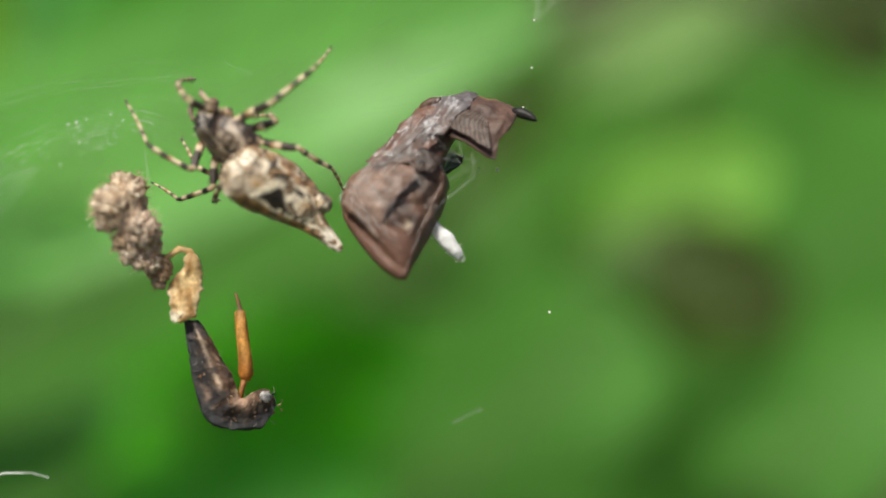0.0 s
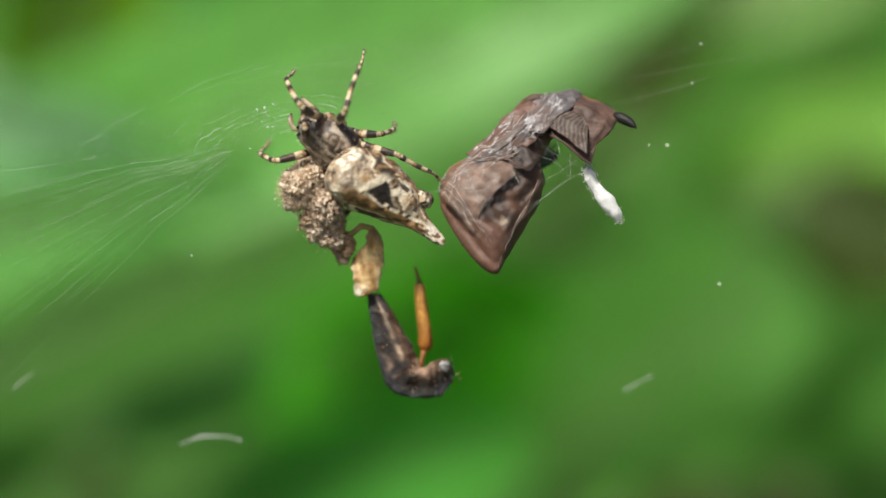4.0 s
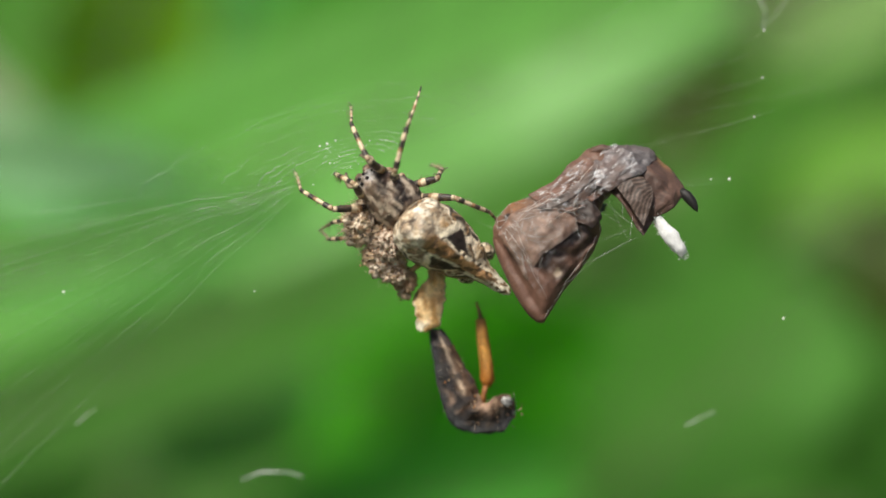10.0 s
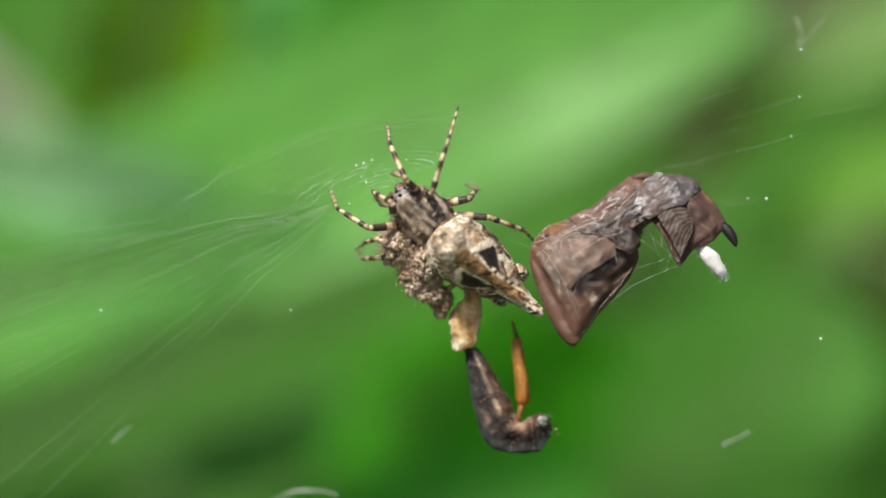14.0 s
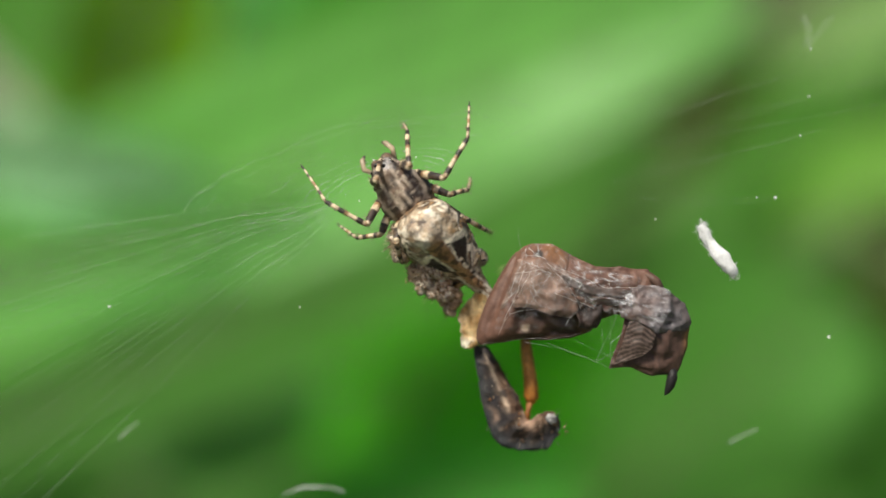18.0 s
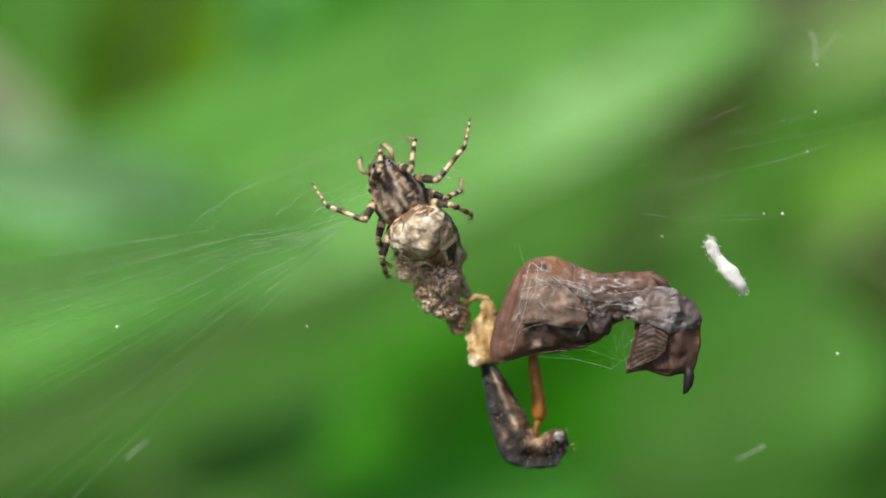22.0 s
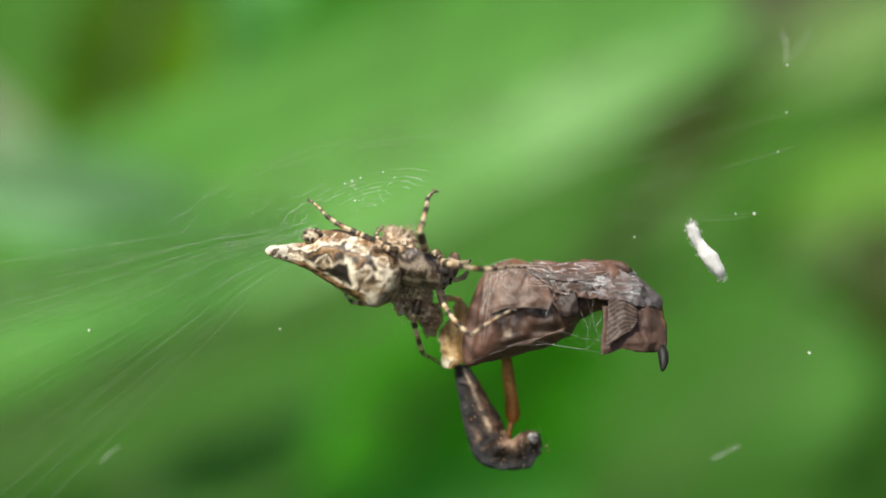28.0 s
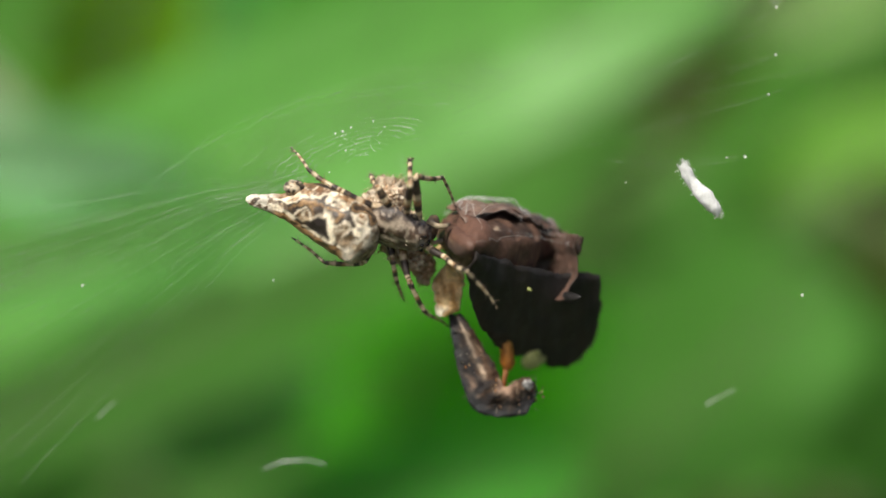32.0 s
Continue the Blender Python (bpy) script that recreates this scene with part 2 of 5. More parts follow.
def ball(radii, centre=(0, 0, 0), nu=24, nv=16, bump=0.0, scale=1.0, seed=0.0):
    verts = []
    for i in range(nv + 1):
        b = math.pi * (0.02 + 0.96 * i / nv)
        for j in range(nu):
            a = 2 * math.pi * j / nu
            d = Vector((math.sin(b) * math.cos(a), math.sin(b) * math.sin(a), math.cos(b)))
            k = 1 + bump * (grain(d, scale, seed) + 0.5 * grain(d, scale * 2.3, seed + 4))
            verts.append(Vector((d.x * radii[0], d.y * radii[1], d.z * radii[2])) * k + Vector(centre))
    return verts, ring_faces(nv + 1, nu)[:-2] + [tuple(range(nu)), tuple(nv * nu + j for j in range(nu))[::-1]]


MM = 0.001


# ---- ground ----
def build_ground():
    n, half = 60, 40.0
    verts, faces = [], []
    for i in range(n + 1):
        for j in range(n + 1):
            u, v = (i / n * 2 - 1), (j / n * 2 - 1)
            x, y = half * u * abs(u) ** 1.5, half * v * abs(v) ** 1.5
            verts.append((x, y, 0.03 * grain((x, y, 0), 2.0) + 0.01 * grain((x, y, 0), 9.0)))
    for i in range(n):
        for j in range(n):
            a = i * (n + 1) + j
            faces.append((a, a + n + 1, a + n + 2, a + 1))
    tagged(mesh("ground", verts, faces, SOIL), "dark damp forest soil under the plants", "ground", kind="structure")


build_ground()


# ---- undergrowth ----
def broad_leaf(name, base, tip, half, tilt, material, label, sag=0.08, cup=0.12, wave=0.05, blunt=2.0, far_half=1.0, flip=1, stalk_to=None, seed=1.0):
    """A leaf blade with a raised midrib and side veins along base-tip, on a stalk that goes down to the ground.
    half: half its width, as a share of its length; tilt: degrees by which the blade leans about its midrib."""
    base, tip = Vector(base), Vector(tip)
    axis = tip - base
    length = axis.length
    axis.normalize()
    view = ((base + tip) / 2 - EYE).normalized()
    side = axis.cross(view).normalized()
    side = Matrix.Rotation(radians(tilt), 3, axis) @ side
    up = side.cross(axis).normalized()
    if up.z < 0:
        up = -up
    root = new(name)
    tagged(root, label, "plant", group="broad leaves behind the web")
    rows, cols = 44, 20
    verts, faces = [], []
    for i in range(rows + 1):
        s = i / rows
        full = half * length * ((1 - abs(2 * s - 1) ** blunt) ** 0.6 + 0.002)
        for j in range(cols + 1):
            c = j / cols * 2 - 1
            w = full * (far_half if c * flip > 0 else 1.0)
            lift = -sag * 4 * (s - 0.5) ** 2 * length + cup * abs(c) ** 2 * w
            lift += wave * w * math.sin(s * 16 + seed) * abs(c) + 0.006 * w * math.sin((s * 60 - abs(c) * 14))
            lift += 0.05 * w * grain((s * 3, c * 2, seed), 1.0)
            verts.append(base + axis * (s * length) + side * (c * w) + up * lift)
    for i in range(rows):
        for j in range(cols):
            a = i * (cols + 1) + j
            faces.append((a, a + 1, a + cols + 2, a + cols + 1))
    mesh("blade", verts, faces, material, root)
    mid = [verts[i * (cols + 1) + cols // 2] + up * 0.0004 for i in range(rows + 1)]
    v, f, _ = tube_geo(mid, [0.0016 * (1.1 - i / rows) for i in range(rows + 1)], 6)
    mesh("midrib", v, f, STALK, root)
    for k in range(9):
        for sgn in (-1, 1):
            i0 = 4 + k * 4
            pts = []
            for q in range(6):
                i = min(rows, i0 + q)
                j = round(cols / 2 + sgn * cols / 2 * q / 5.3)
                pts.append(verts[i * (cols + 1) + j] + up * 0.0002)
            v, f, _ = tube_geo(pts, [0.0006 * (1 - q / 7) for q in range(6)], 4)
            mesh("side_vein", v, f, STALK, root)
    foot = Vector(stalk_to) if stalk_to else Vector((base.x - axis.x * 0.1, base.y + 0.12, 0))
    foot.z = -0.02
    pts = []
    for q in range(13):
        s = q / 12
        p = base.lerp(foot, s)
        p -= axis * 0.05 * math.sin(math.pi * s)
        p.z = base.z + (foot.z - base.z) * (s ** 1.4)
        pts.append(p)
    v, f, _ = tube_geo(pts, [0.0018 + 0.0022 * q / 12 for q in range(13)], 8)
    mesh("stalk", v, f, STALK, root)
    return root


def undergrowth():
    L = "broad glossy green leaf on a stalk behind the web"
    D = "deep green leaf in the shade of a larger leaf"
    G = "grey-green leaf high behind the web"
    P = "pale grey-green leaf catching the sky"
    W = "dark leaf standing in for the shade of a gap between plants"
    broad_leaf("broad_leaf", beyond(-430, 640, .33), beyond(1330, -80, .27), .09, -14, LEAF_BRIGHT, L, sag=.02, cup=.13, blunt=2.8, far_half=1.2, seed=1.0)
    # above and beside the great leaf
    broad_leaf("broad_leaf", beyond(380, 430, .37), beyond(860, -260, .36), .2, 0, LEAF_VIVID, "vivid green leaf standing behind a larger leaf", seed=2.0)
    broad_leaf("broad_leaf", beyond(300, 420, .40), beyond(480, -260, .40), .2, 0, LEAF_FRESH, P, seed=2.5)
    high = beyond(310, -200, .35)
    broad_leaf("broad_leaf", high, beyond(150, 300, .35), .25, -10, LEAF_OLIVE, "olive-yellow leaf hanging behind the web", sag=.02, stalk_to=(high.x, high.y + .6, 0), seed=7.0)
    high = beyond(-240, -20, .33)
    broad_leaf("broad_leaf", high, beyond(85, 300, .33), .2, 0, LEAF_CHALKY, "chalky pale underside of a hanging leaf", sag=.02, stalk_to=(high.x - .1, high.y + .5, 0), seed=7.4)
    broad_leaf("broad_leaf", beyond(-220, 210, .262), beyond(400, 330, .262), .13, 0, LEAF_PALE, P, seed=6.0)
    # added blade in front, only to darken the left part of the great leaf
    broad_leaf("broad_leaf", beyond(-260, 500, .255), beyond(600, 350, .255), .1, 0, LEAF_DUSTY, "added green leaf that tones down the left of a larger leaf", seed=6.5)
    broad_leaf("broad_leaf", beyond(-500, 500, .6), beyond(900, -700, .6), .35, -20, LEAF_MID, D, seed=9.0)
    # the shaded gap under the great leaf: its shade is put into dark leaf colours
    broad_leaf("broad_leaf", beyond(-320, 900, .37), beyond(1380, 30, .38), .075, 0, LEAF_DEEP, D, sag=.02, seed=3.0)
    broad_leaf("gap_leaf", beyond(940, 370, .37), beyond(1360, 75, .37), .125, 0, LEAF_DARK, W, seed=12.0)
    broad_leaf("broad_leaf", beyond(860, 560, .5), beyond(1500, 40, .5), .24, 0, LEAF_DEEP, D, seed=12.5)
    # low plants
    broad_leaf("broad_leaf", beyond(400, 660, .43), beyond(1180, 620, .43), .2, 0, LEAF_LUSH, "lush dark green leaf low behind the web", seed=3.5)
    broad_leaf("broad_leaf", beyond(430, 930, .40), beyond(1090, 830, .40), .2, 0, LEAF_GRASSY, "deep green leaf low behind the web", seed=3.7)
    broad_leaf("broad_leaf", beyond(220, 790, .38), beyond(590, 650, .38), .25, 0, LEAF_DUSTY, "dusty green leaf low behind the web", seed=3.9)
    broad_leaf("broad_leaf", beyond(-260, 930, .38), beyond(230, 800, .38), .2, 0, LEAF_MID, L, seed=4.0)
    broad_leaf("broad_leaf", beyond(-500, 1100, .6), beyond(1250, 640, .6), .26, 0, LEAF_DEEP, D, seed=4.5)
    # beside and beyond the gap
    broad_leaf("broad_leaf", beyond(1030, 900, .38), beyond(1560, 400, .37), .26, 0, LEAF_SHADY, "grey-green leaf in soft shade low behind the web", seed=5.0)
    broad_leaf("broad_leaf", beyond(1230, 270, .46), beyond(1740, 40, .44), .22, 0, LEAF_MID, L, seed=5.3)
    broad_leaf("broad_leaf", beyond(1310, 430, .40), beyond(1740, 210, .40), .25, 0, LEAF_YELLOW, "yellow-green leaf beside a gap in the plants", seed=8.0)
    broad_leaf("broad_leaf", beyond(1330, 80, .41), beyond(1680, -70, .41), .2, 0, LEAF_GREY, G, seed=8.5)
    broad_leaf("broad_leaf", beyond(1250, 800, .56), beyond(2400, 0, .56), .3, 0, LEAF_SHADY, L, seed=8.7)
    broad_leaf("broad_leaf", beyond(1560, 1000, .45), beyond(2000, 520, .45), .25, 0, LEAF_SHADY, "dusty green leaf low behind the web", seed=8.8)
    # dark blades whose colour stands in for the shade of gaps
    broad_leaf("gap_leaf", beyond(1490, 370, .362), beyond(1790, 520, .362), .36, 0, LEAF_DARK, W, seed=10.0)
    broad_leaf("gap_leaf", beyond(1800, -160, .41), beyond(1990, 60, .41), .3, 0, LEAF_DARK, W, seed=11.0)


undergrowth()


def strewn(name, count, near, far, size, lift, material, label, seed):
    """Loose leaves over the soil round the plants, each a folded blade, thinning out with distance."""
    rnd = random.Random(seed)
    verts, faces = [], []
    for _ in range(count):
        a, d = rnd.uniform(0, 2 * math.pi), near + (far - near) * rnd.random() ** .7
        c = Vector((HUB.x + d * math.cos(a), HUB.y + d * math.sin(a), rnd.uniform(*lift)))
        turn = Matrix.Rotation(rnd.uniform(0, 6.28), 3, "Z") @ Matrix.Rotation(rnd.uniform(-.5, .5), 3, "X") @ Matrix.Rotation(rnd.uniform(-.4, .4), 3, "Y")
        ln = rnd.uniform(*size)
        w = ln * rnd.uniform(.2, .32)
        k = len(verts)
        for s, e in ((0, .08), (.25, .8), (.55, 1), (.8, .6), (1, .03)):
            for side in (-1, 0, 1):
                verts.append(c + turn @ Vector((side * w * e, (s - .5) * ln, abs(side) * w * .35 * e - .25 * ln * (s - .5) ** 2)))
        for i in range(4):
            for j in range(2):
                p = k + i * 3 + j
                faces.append((p, p + 1, p + 4, p + 3))
    tagged(mesh(name, verts, faces, material), label, "plant", kind="stuff")


strewn("leaf_litter", 2600, 0, 5.0, (.05, .13), (.02, .06), LEAF_DARK, "fallen brown leaves scattered on the damp soil", 31)
strewn("ground_cover", 2600, .5, 6.0, (.07, .16), (.05, .24), LEAF_MID, "low green herbs growing close to the soil", 32)


# ---- the web ----
def build_web():
    rnd = random.Random(5)
    web = tagged(new("spider_web"), "fine white silk orb web strung across the gap", "spider web")
    hub = (628, 268)

    def dashed(path, r, keep):
        """A thread whose gum lies in beads and stretches, with bare lengths between."""
        verts, faces, run = [], [], []
        for i, p in enumerate(path):
            run.append(p)
            if i == len(path) - 1 or (len(run) > 2 and rnd.random() < .4):
                if len(run) > 1:
                    k = rnd.uniform(.7, 1.5) if rnd.random() < keep else rnd.uniform(.25, .45)
                    v, f, _ = tube_geo(run, r * k, 4, len(verts))
                    verts, faces = verts + v, faces + f
                run = [p]
        return verts, faces

    def thread(pts, r, name, faint):
        path = []
        n = 14
        for i in range(len(pts) - 1):
            a, b = Vector(pts[i]), Vector(pts[i + 1])
            for k in range(n if i < len(pts) - 2 else n + 1):
                s = k / n
                p = a.lerp(b, s)
                p.y += 5 * math.sin(math.pi * s) * (1 if i == 0 else .3)
                path.append(plan(*p))
        v, f = dashed(path, r * UNIT, .8 if faint else .92)
        mesh(name, v, f, SILK_FAINT if faint else SILK, web)

    # spokes that run out past the sheet's left edge
    for k in range(30):
        s = k / 29
        a = radians(186 + 34 * s + rnd.uniform(-.6, .6))
        r0 = 60 + 60 * rnd.random()
        end = 760 + rnd.uniform(-60, 160)
        zig = rnd.uniform(-6, 6) - 14
        x0, y0 = hub[0] - 40 + r0 * math.cos(a), hub[1] + 20 - r0 * math.sin(a) * 0.7
        xm, ym = hub[0] - 40 + 240 * math.cos(a), hub[1] + 28 - 240 * math.sin(a) * 1.0 + zig
        x1, y1 = hub[0] - 40 + end * math.cos(a), hub[1] + 15 - end * math.sin(a) * 1.15
        thread([(x0, y0, -6), (xm, ym, -15), (x1, y1, -70 - 60 * s)], 0.24 if 3 <= k <= 16 else 0.15, "spoke", True)
    # spokes to the upper edge and over to the far corner
    for k in range(7):
        s = k / 6
        a = radians(18 + 30 * s + rnd.uniform(-1, 1))
        r0 = 40 + rnd.uniform(0, 60)
        x1, y1 = hub[0] + 1000 * math.cos(a), hub[1] - 1000 * math.sin(a) * 0.55
        thread([(hub[0] + r0 * math.cos(a), hub[1] - r0 * math.sin(a) * .6, -8), (hub[0] + 400 * math.cos(a), hub[1] - 380 * math.sin(a) * 0.5, -25), (x1, y1, -50)],
               0.13, "spoke", True)
    for x0, y0, x1, y1 in ((1010, 265, 1378, 168), (1080, 190, 1356, 112), (1040, 245, 1345, 182), (1050, 290, 1300, 288), (1120, 300, 1290, 295), (1100, 150, 1358, 30)):
        thread([(x0, y0, -30), ((x0 + x1) / 2, (y0 + y1) / 2 + 4, -25), (x1, y1, -20)], 0.16, "spoke", True)
    # the sticky turns near the hub, drawn out flat by the slant of the sheet
    for k in range(21):
        r = 22 + k * 14
        heap = []
        for q in range(26):
            a = radians(20 + 150 * q / 25)
            wob = 1 + 0.04 * rnd.uniform(-1, 1)
            heap.append((hub[0] - 6 - 0.25 * r + r * 1.15 * math.cos(a) * wob, hub[1] + 10 - r * 0.42 * math.sin(a) * wob + 0.34 * r * -math.cos(a), -6 - 0.1 * r))
        path = [plan(*p) for p in heap]
        v, f = dashed(path, (0.42 if k < 9 else 0.28) * UNIT, .5 if k < 9 else .3)
        mesh("spiral_turn", v, f, SILK if 2 < k < 8 else SILK_FAINT, web)
    # stray turns on the spokes
    tied = Heap()
    for k in range(9):
        x, y = hub[0] + rnd.uniform(-60, 40), hub[1] + rnd.uniform(-48, 6)
        p = plan(x, y, -5)
        tied.hair(p, SHEET.to_3x3() @ Vector((rnd.uniform(-1, 1), rnd.uniform(-.2, .5), 0)), rnd.uniform(.2, .5) * MM, 0.32 * UNIT, (.9, .9, .88), rnd)
    for x, y, s in ((585, 228, 2.2), (572, 232, 1.8), (600, 222, 1.5), (590, 262, 1.6), (640, 212, 1.4), (660, 222, 1.3), (560, 300, 1.3)):
        v, f = ball((s * UNIT,) * 3, plan(x, y, -4), 8, 6)
        tied.add(v, f, (.95, .95, .92))
    tied.make("silk_tuft", FLUFF, web)
    # specks caught on the outer threads
    for x, y, s in ((120, 490, 2.2), (1393, 537, 2.4), (1357, 110, 1.8), (1342, 180, 1.6), (1298, 290, 2.4), (1265, 290, 1.5), (457, 489, 1.6), (1085, 330, 1.5), (1360, 26, 1.8)):
        v, f = ball((s * UNIT, s * UNIT * 1.3, s * UNIT), plan(x, y, -30), 8, 6, 0.3, 2.0, x * .1)
        mesh("speck", v, f, FLUFF, web, [(.9, .92, .86)] * len(v), label="pale speck caught in the silk")
    # short silk strands that hang loose before and behind the sheet
    for pts, r in ((((434, 822), (470, 808), (515, 808), (543, 816)), 2.6), (((143, 725), (160, 708), (178, 696)), 1.6), (((1220, 727), (1245, 714), (1270, 702)), 2.0), (((1352, -30), (1362, -10), (1358, 22)), 1.8), (((1358, 22), (1380, 0), (1402, -30)), 1.4), (((700, 330), (694, 300), (690, 270)), 0.8)):
        path = [plan(x, y, -190) for x, y in pts]
        v, f, _ = tube_geo(path, r * UNIT, 6)
        mesh("loose_strand", v, f, SILK_FAINT, web)
    # stays that hold the sheet to the plants round it
    for a, b in ((plan(-170, 330, -90), beyond(-430, 640, .33)), (plan(1560, -30, -50), beyond(1330, -80, .27)), (plan(1393, 537, -30), beyond(1740, 210, .40)), (plan(-170, 330, -90), beyond(-260, 930, .38))):
        v, f, _ = tube_geo([a.lerp(b, q / 8) - Vector((0, 0, .002 * math.sin(math.pi * q / 8))) for q in range(9)], .2 * UNIT, 4)
        mesh("stay", v, f, SILK_FAINT, web)
    return web


build_web()


# ---- the string of debris below the hub ----
TAN, CREAM, RUST, UMBER, COAL = (.48, .33, .18), (.66, .55, .4), (.33, .15, .05), (.15, .09, .055), (.028, .026, .028)


def clump(heap, centre, radius, colours, n, rnd, size, flat=(1, 1, .8), hairs=0):
    """A ragged lump: a few knotted cores under flakes and crumbs, with fibres sticking out."""
    c, turn = Vector(centre), SHEET.to_3x3()
    seed = radius * 3e4
    for k in range(10):
        o = Vector([rnd.uniform(-.6, .6) for _ in range(3)]) if k else Vector((0, 0, 0))
        rk = radius * (.74 if not k else rnd.uniform(.3, .5))
        v, f = ball([rk * q for q in flat], (0, 0, 0), 40, 28, .55, 3.2, seed + k * 7.3)
        heap.add([c + turn @ (p + o * radius) for p in v], f, [mix(colours[0], colours[-1], .55 + 1.2 * grain(p / rk, 2.2, k) + .6 * grain(p / rk, 6.0, k)) for p in v])
    for _ in range(n):
        d = Vector([rnd.gauss(0, 1) for _ in range(3)]).normalized()
        lump = 1.0 + .5 * grain(d, 1.9, seed) + .25 * grain(d, 4.5, seed + 3)
        p = c + turn @ Vector((d.x * flat[0], d.y * flat[1], d.z * flat[2])) * radius * rnd.uniform(.5, 1.02) * lump
        shade = .5 + .5 * (grain(d, 2.6, seed + 9) + .6 * grain(d, 6.0, seed + 5)) * 2
        col = colours[min(len(colours) - 1, max(0, int(len(colours) * (shade + rnd.uniform(-.25, .25)))))]
        k = rnd.uniform(.7, 1.3)
        heap.chip(p, size * rnd.uniform(.2, .75) * (2.4 if rnd.random() < .06 else 1), tuple(v * k for v in col), rnd)
    for _ in range(hairs * 2):
        d = Vector([rnd.gauss(0, 1) for _ in range(3)]).normalized()
        heap.hair(c + turn @ d * radius * rnd.uniform(.7, .95), turn @ d, radius * rnd.uniform(.12, .45), rnd.uniform(.25, .5) * UNIT, rnd.choice(colours[1:]), rnd, .6)


def build_debris():
    rnd = random.Random(11)
    string = tagged(new("debris_string"), "hanging string of plant crumbs and dry scraps on silk", "debris")
    h = Heap()
    clump(h, plan(650, 370, -6), 43 * UNIT, [(.42, .27, .15), (.64, .45, .27), (.76, .59, .4), (.84, .7, .5), (.9, .8, .64)], 520, rnd, 2.8 * UNIT, hairs=320)
    clump(h, plan(668, 345, -34), 40 * UNIT, [(.26, .15, .08), (.45, .3, .17), (.62, .45, .28), (.74, .58, .4), (.84, .72, .54)], 300, rnd, 3.0 * UNIT, hairs=120)
    h.make("tan_clump", DEBRIS, string, label="tan fluffy plant crumbs")
    h = Heap()
    clump(h, plan(688, 400, -6), 38 * UNIT, [(.36, .22, .13), (.62, .42, .28), (.74, .54, .39), (.82, .65, .5), (.92, .8, .65)], 380, rnd, 2.8 * UNIT, hairs=200)
    clump(h, plan(664, 428, -14), 22 * UNIT, [CREAM, UMBER, TAN], 90, rnd, 7 * UNIT, hairs=8)
    h.make("rosy_clump", DEBRIS, string)
    h = Heap()
    clump(h, plan(696, 442, -30), 36 * UNIT, [(.46, .28, .15), (.66, .46, .28), (.8, .6, .4), (.88, .7, .5), (.94, .84, .68)], 260, rnd, 3.2 * UNIT, hairs=90)
    clump(h, plan(724, 470, -45), 25 * UNIT, [(.28, .16, .08), (.5, .33, .18), (.74, .56, .36)], 220, rnd, 5.5 * UNIT, hairs=16)
    clump(h, plan(722, 492, -45), 14 * UNIT, [TAN, CREAM], 40, rnd, 6 * UNIT)
    h.make("dark_clump", DEBRIS, string, label="dark brown crumbs")
    # amber flake, a bent scale
    verts, faces, cols = [], [], []
    outline = ((446, 768, 782), (456, 766, 788), (468, 764, 792), (480, 752, 794), (494, 742, 794), (508, 737, 792), (524, 741, 789), (538, 742, 787), (548, 743, 784), (554, 745, 768), (559, 748, 758))
    nx = 16
    for i in range((len(outline) - 1) * 5 + 1):
        y = outline[0][0] + (outline[-1][0] - outline[0][0]) * i / ((len(outline) - 1) * 5)
        xa, xb = np.interp(y, [o[0] for o in outline], [o[1] for o in outline]), np.interp(y, [o[0] for o in outline], [o[2] for o in outline])
        for j in range(nx + 1):
            u = j / nx
            x = xa + (xb - xa) * u
            bulge = 8 * math.sin(math.pi * u) + 11 * grain((x * .04, y * .025, 0), 1.0) + 3 * grain((x * .1, y * .06, 2), 1.0)
            verts.append(plan(x + (5 * grain((y * .12, 9 * round(u), 0), 1) + 3 * grain((y * .3, 5 * round(u), 4), 1)) * abs(2 * u - 1), y + 5 * grain((u * 4, y * .02, 7), 1), -42 + bulge))
            # pale lip at the bottom, and lit side edges painted into the colour
            pale = step(536, 552, y) * step(.75, .3, u) + .5 * step(.8, 1, abs(2 * u - 1))
            c = mix((.5, .29, .1), (.82, .63, .33), .5 + 1.2 * grain((x * .1, y * .04, 3), 1.0) + .5 * grain((x * .3, y * .12, 3), 1.0))
            cols.append(mix(c, (.9, .85, .68), min(1, pale)))
    for i in range((len(outline) - 1) * 5):
        for j in range(nx):
            a = i * (nx + 1) + j
            faces.append((a, a + 1, a + nx + 2, a + nx + 1))
    fl = mesh("amber_flake", verts, faces, AMBER, string, cols, label="bent amber scale with a pale lip")
    fl.modifiers.new("thick", "SOLIDIFY").thickness = 2.5 * UNIT
    v, f, s = tube_geo([plan(716, 470, -40), plan(735, 452, -36), plan(755, 436, -36), plan(774, 440, -38), plan(783, 460, -42)], [4 * UNIT, 5 * UNIT, 6 * UNIT, 6 * UNIT, 5 * UNIT], 8)
    mesh("flake_stem", v, f, AMBER, string, [mix((.5, .32, .12), (.75, .55, .28), .5 + grain(p * 4e4, 1.0)) for p in v])
    # dark husk with its hooked foot: a lens-shaped bar between two edges
    edge = ((764, 556, 789, 556), (768, 580, 801, 572), (771, 599, 812, 589), (777, 639, 832, 626), (786, 679, 848, 648), (799, 716, 855, 672), (815, 733, 862, 686), (849, 741, 868, 686), (880, 741, 880, 676), (900, 736, 895, 670), (914, 715, 908, 672), (919, 699, 916, 682))
    K, n = 56, 28
    v, cols, path, rad = [], [], [], []
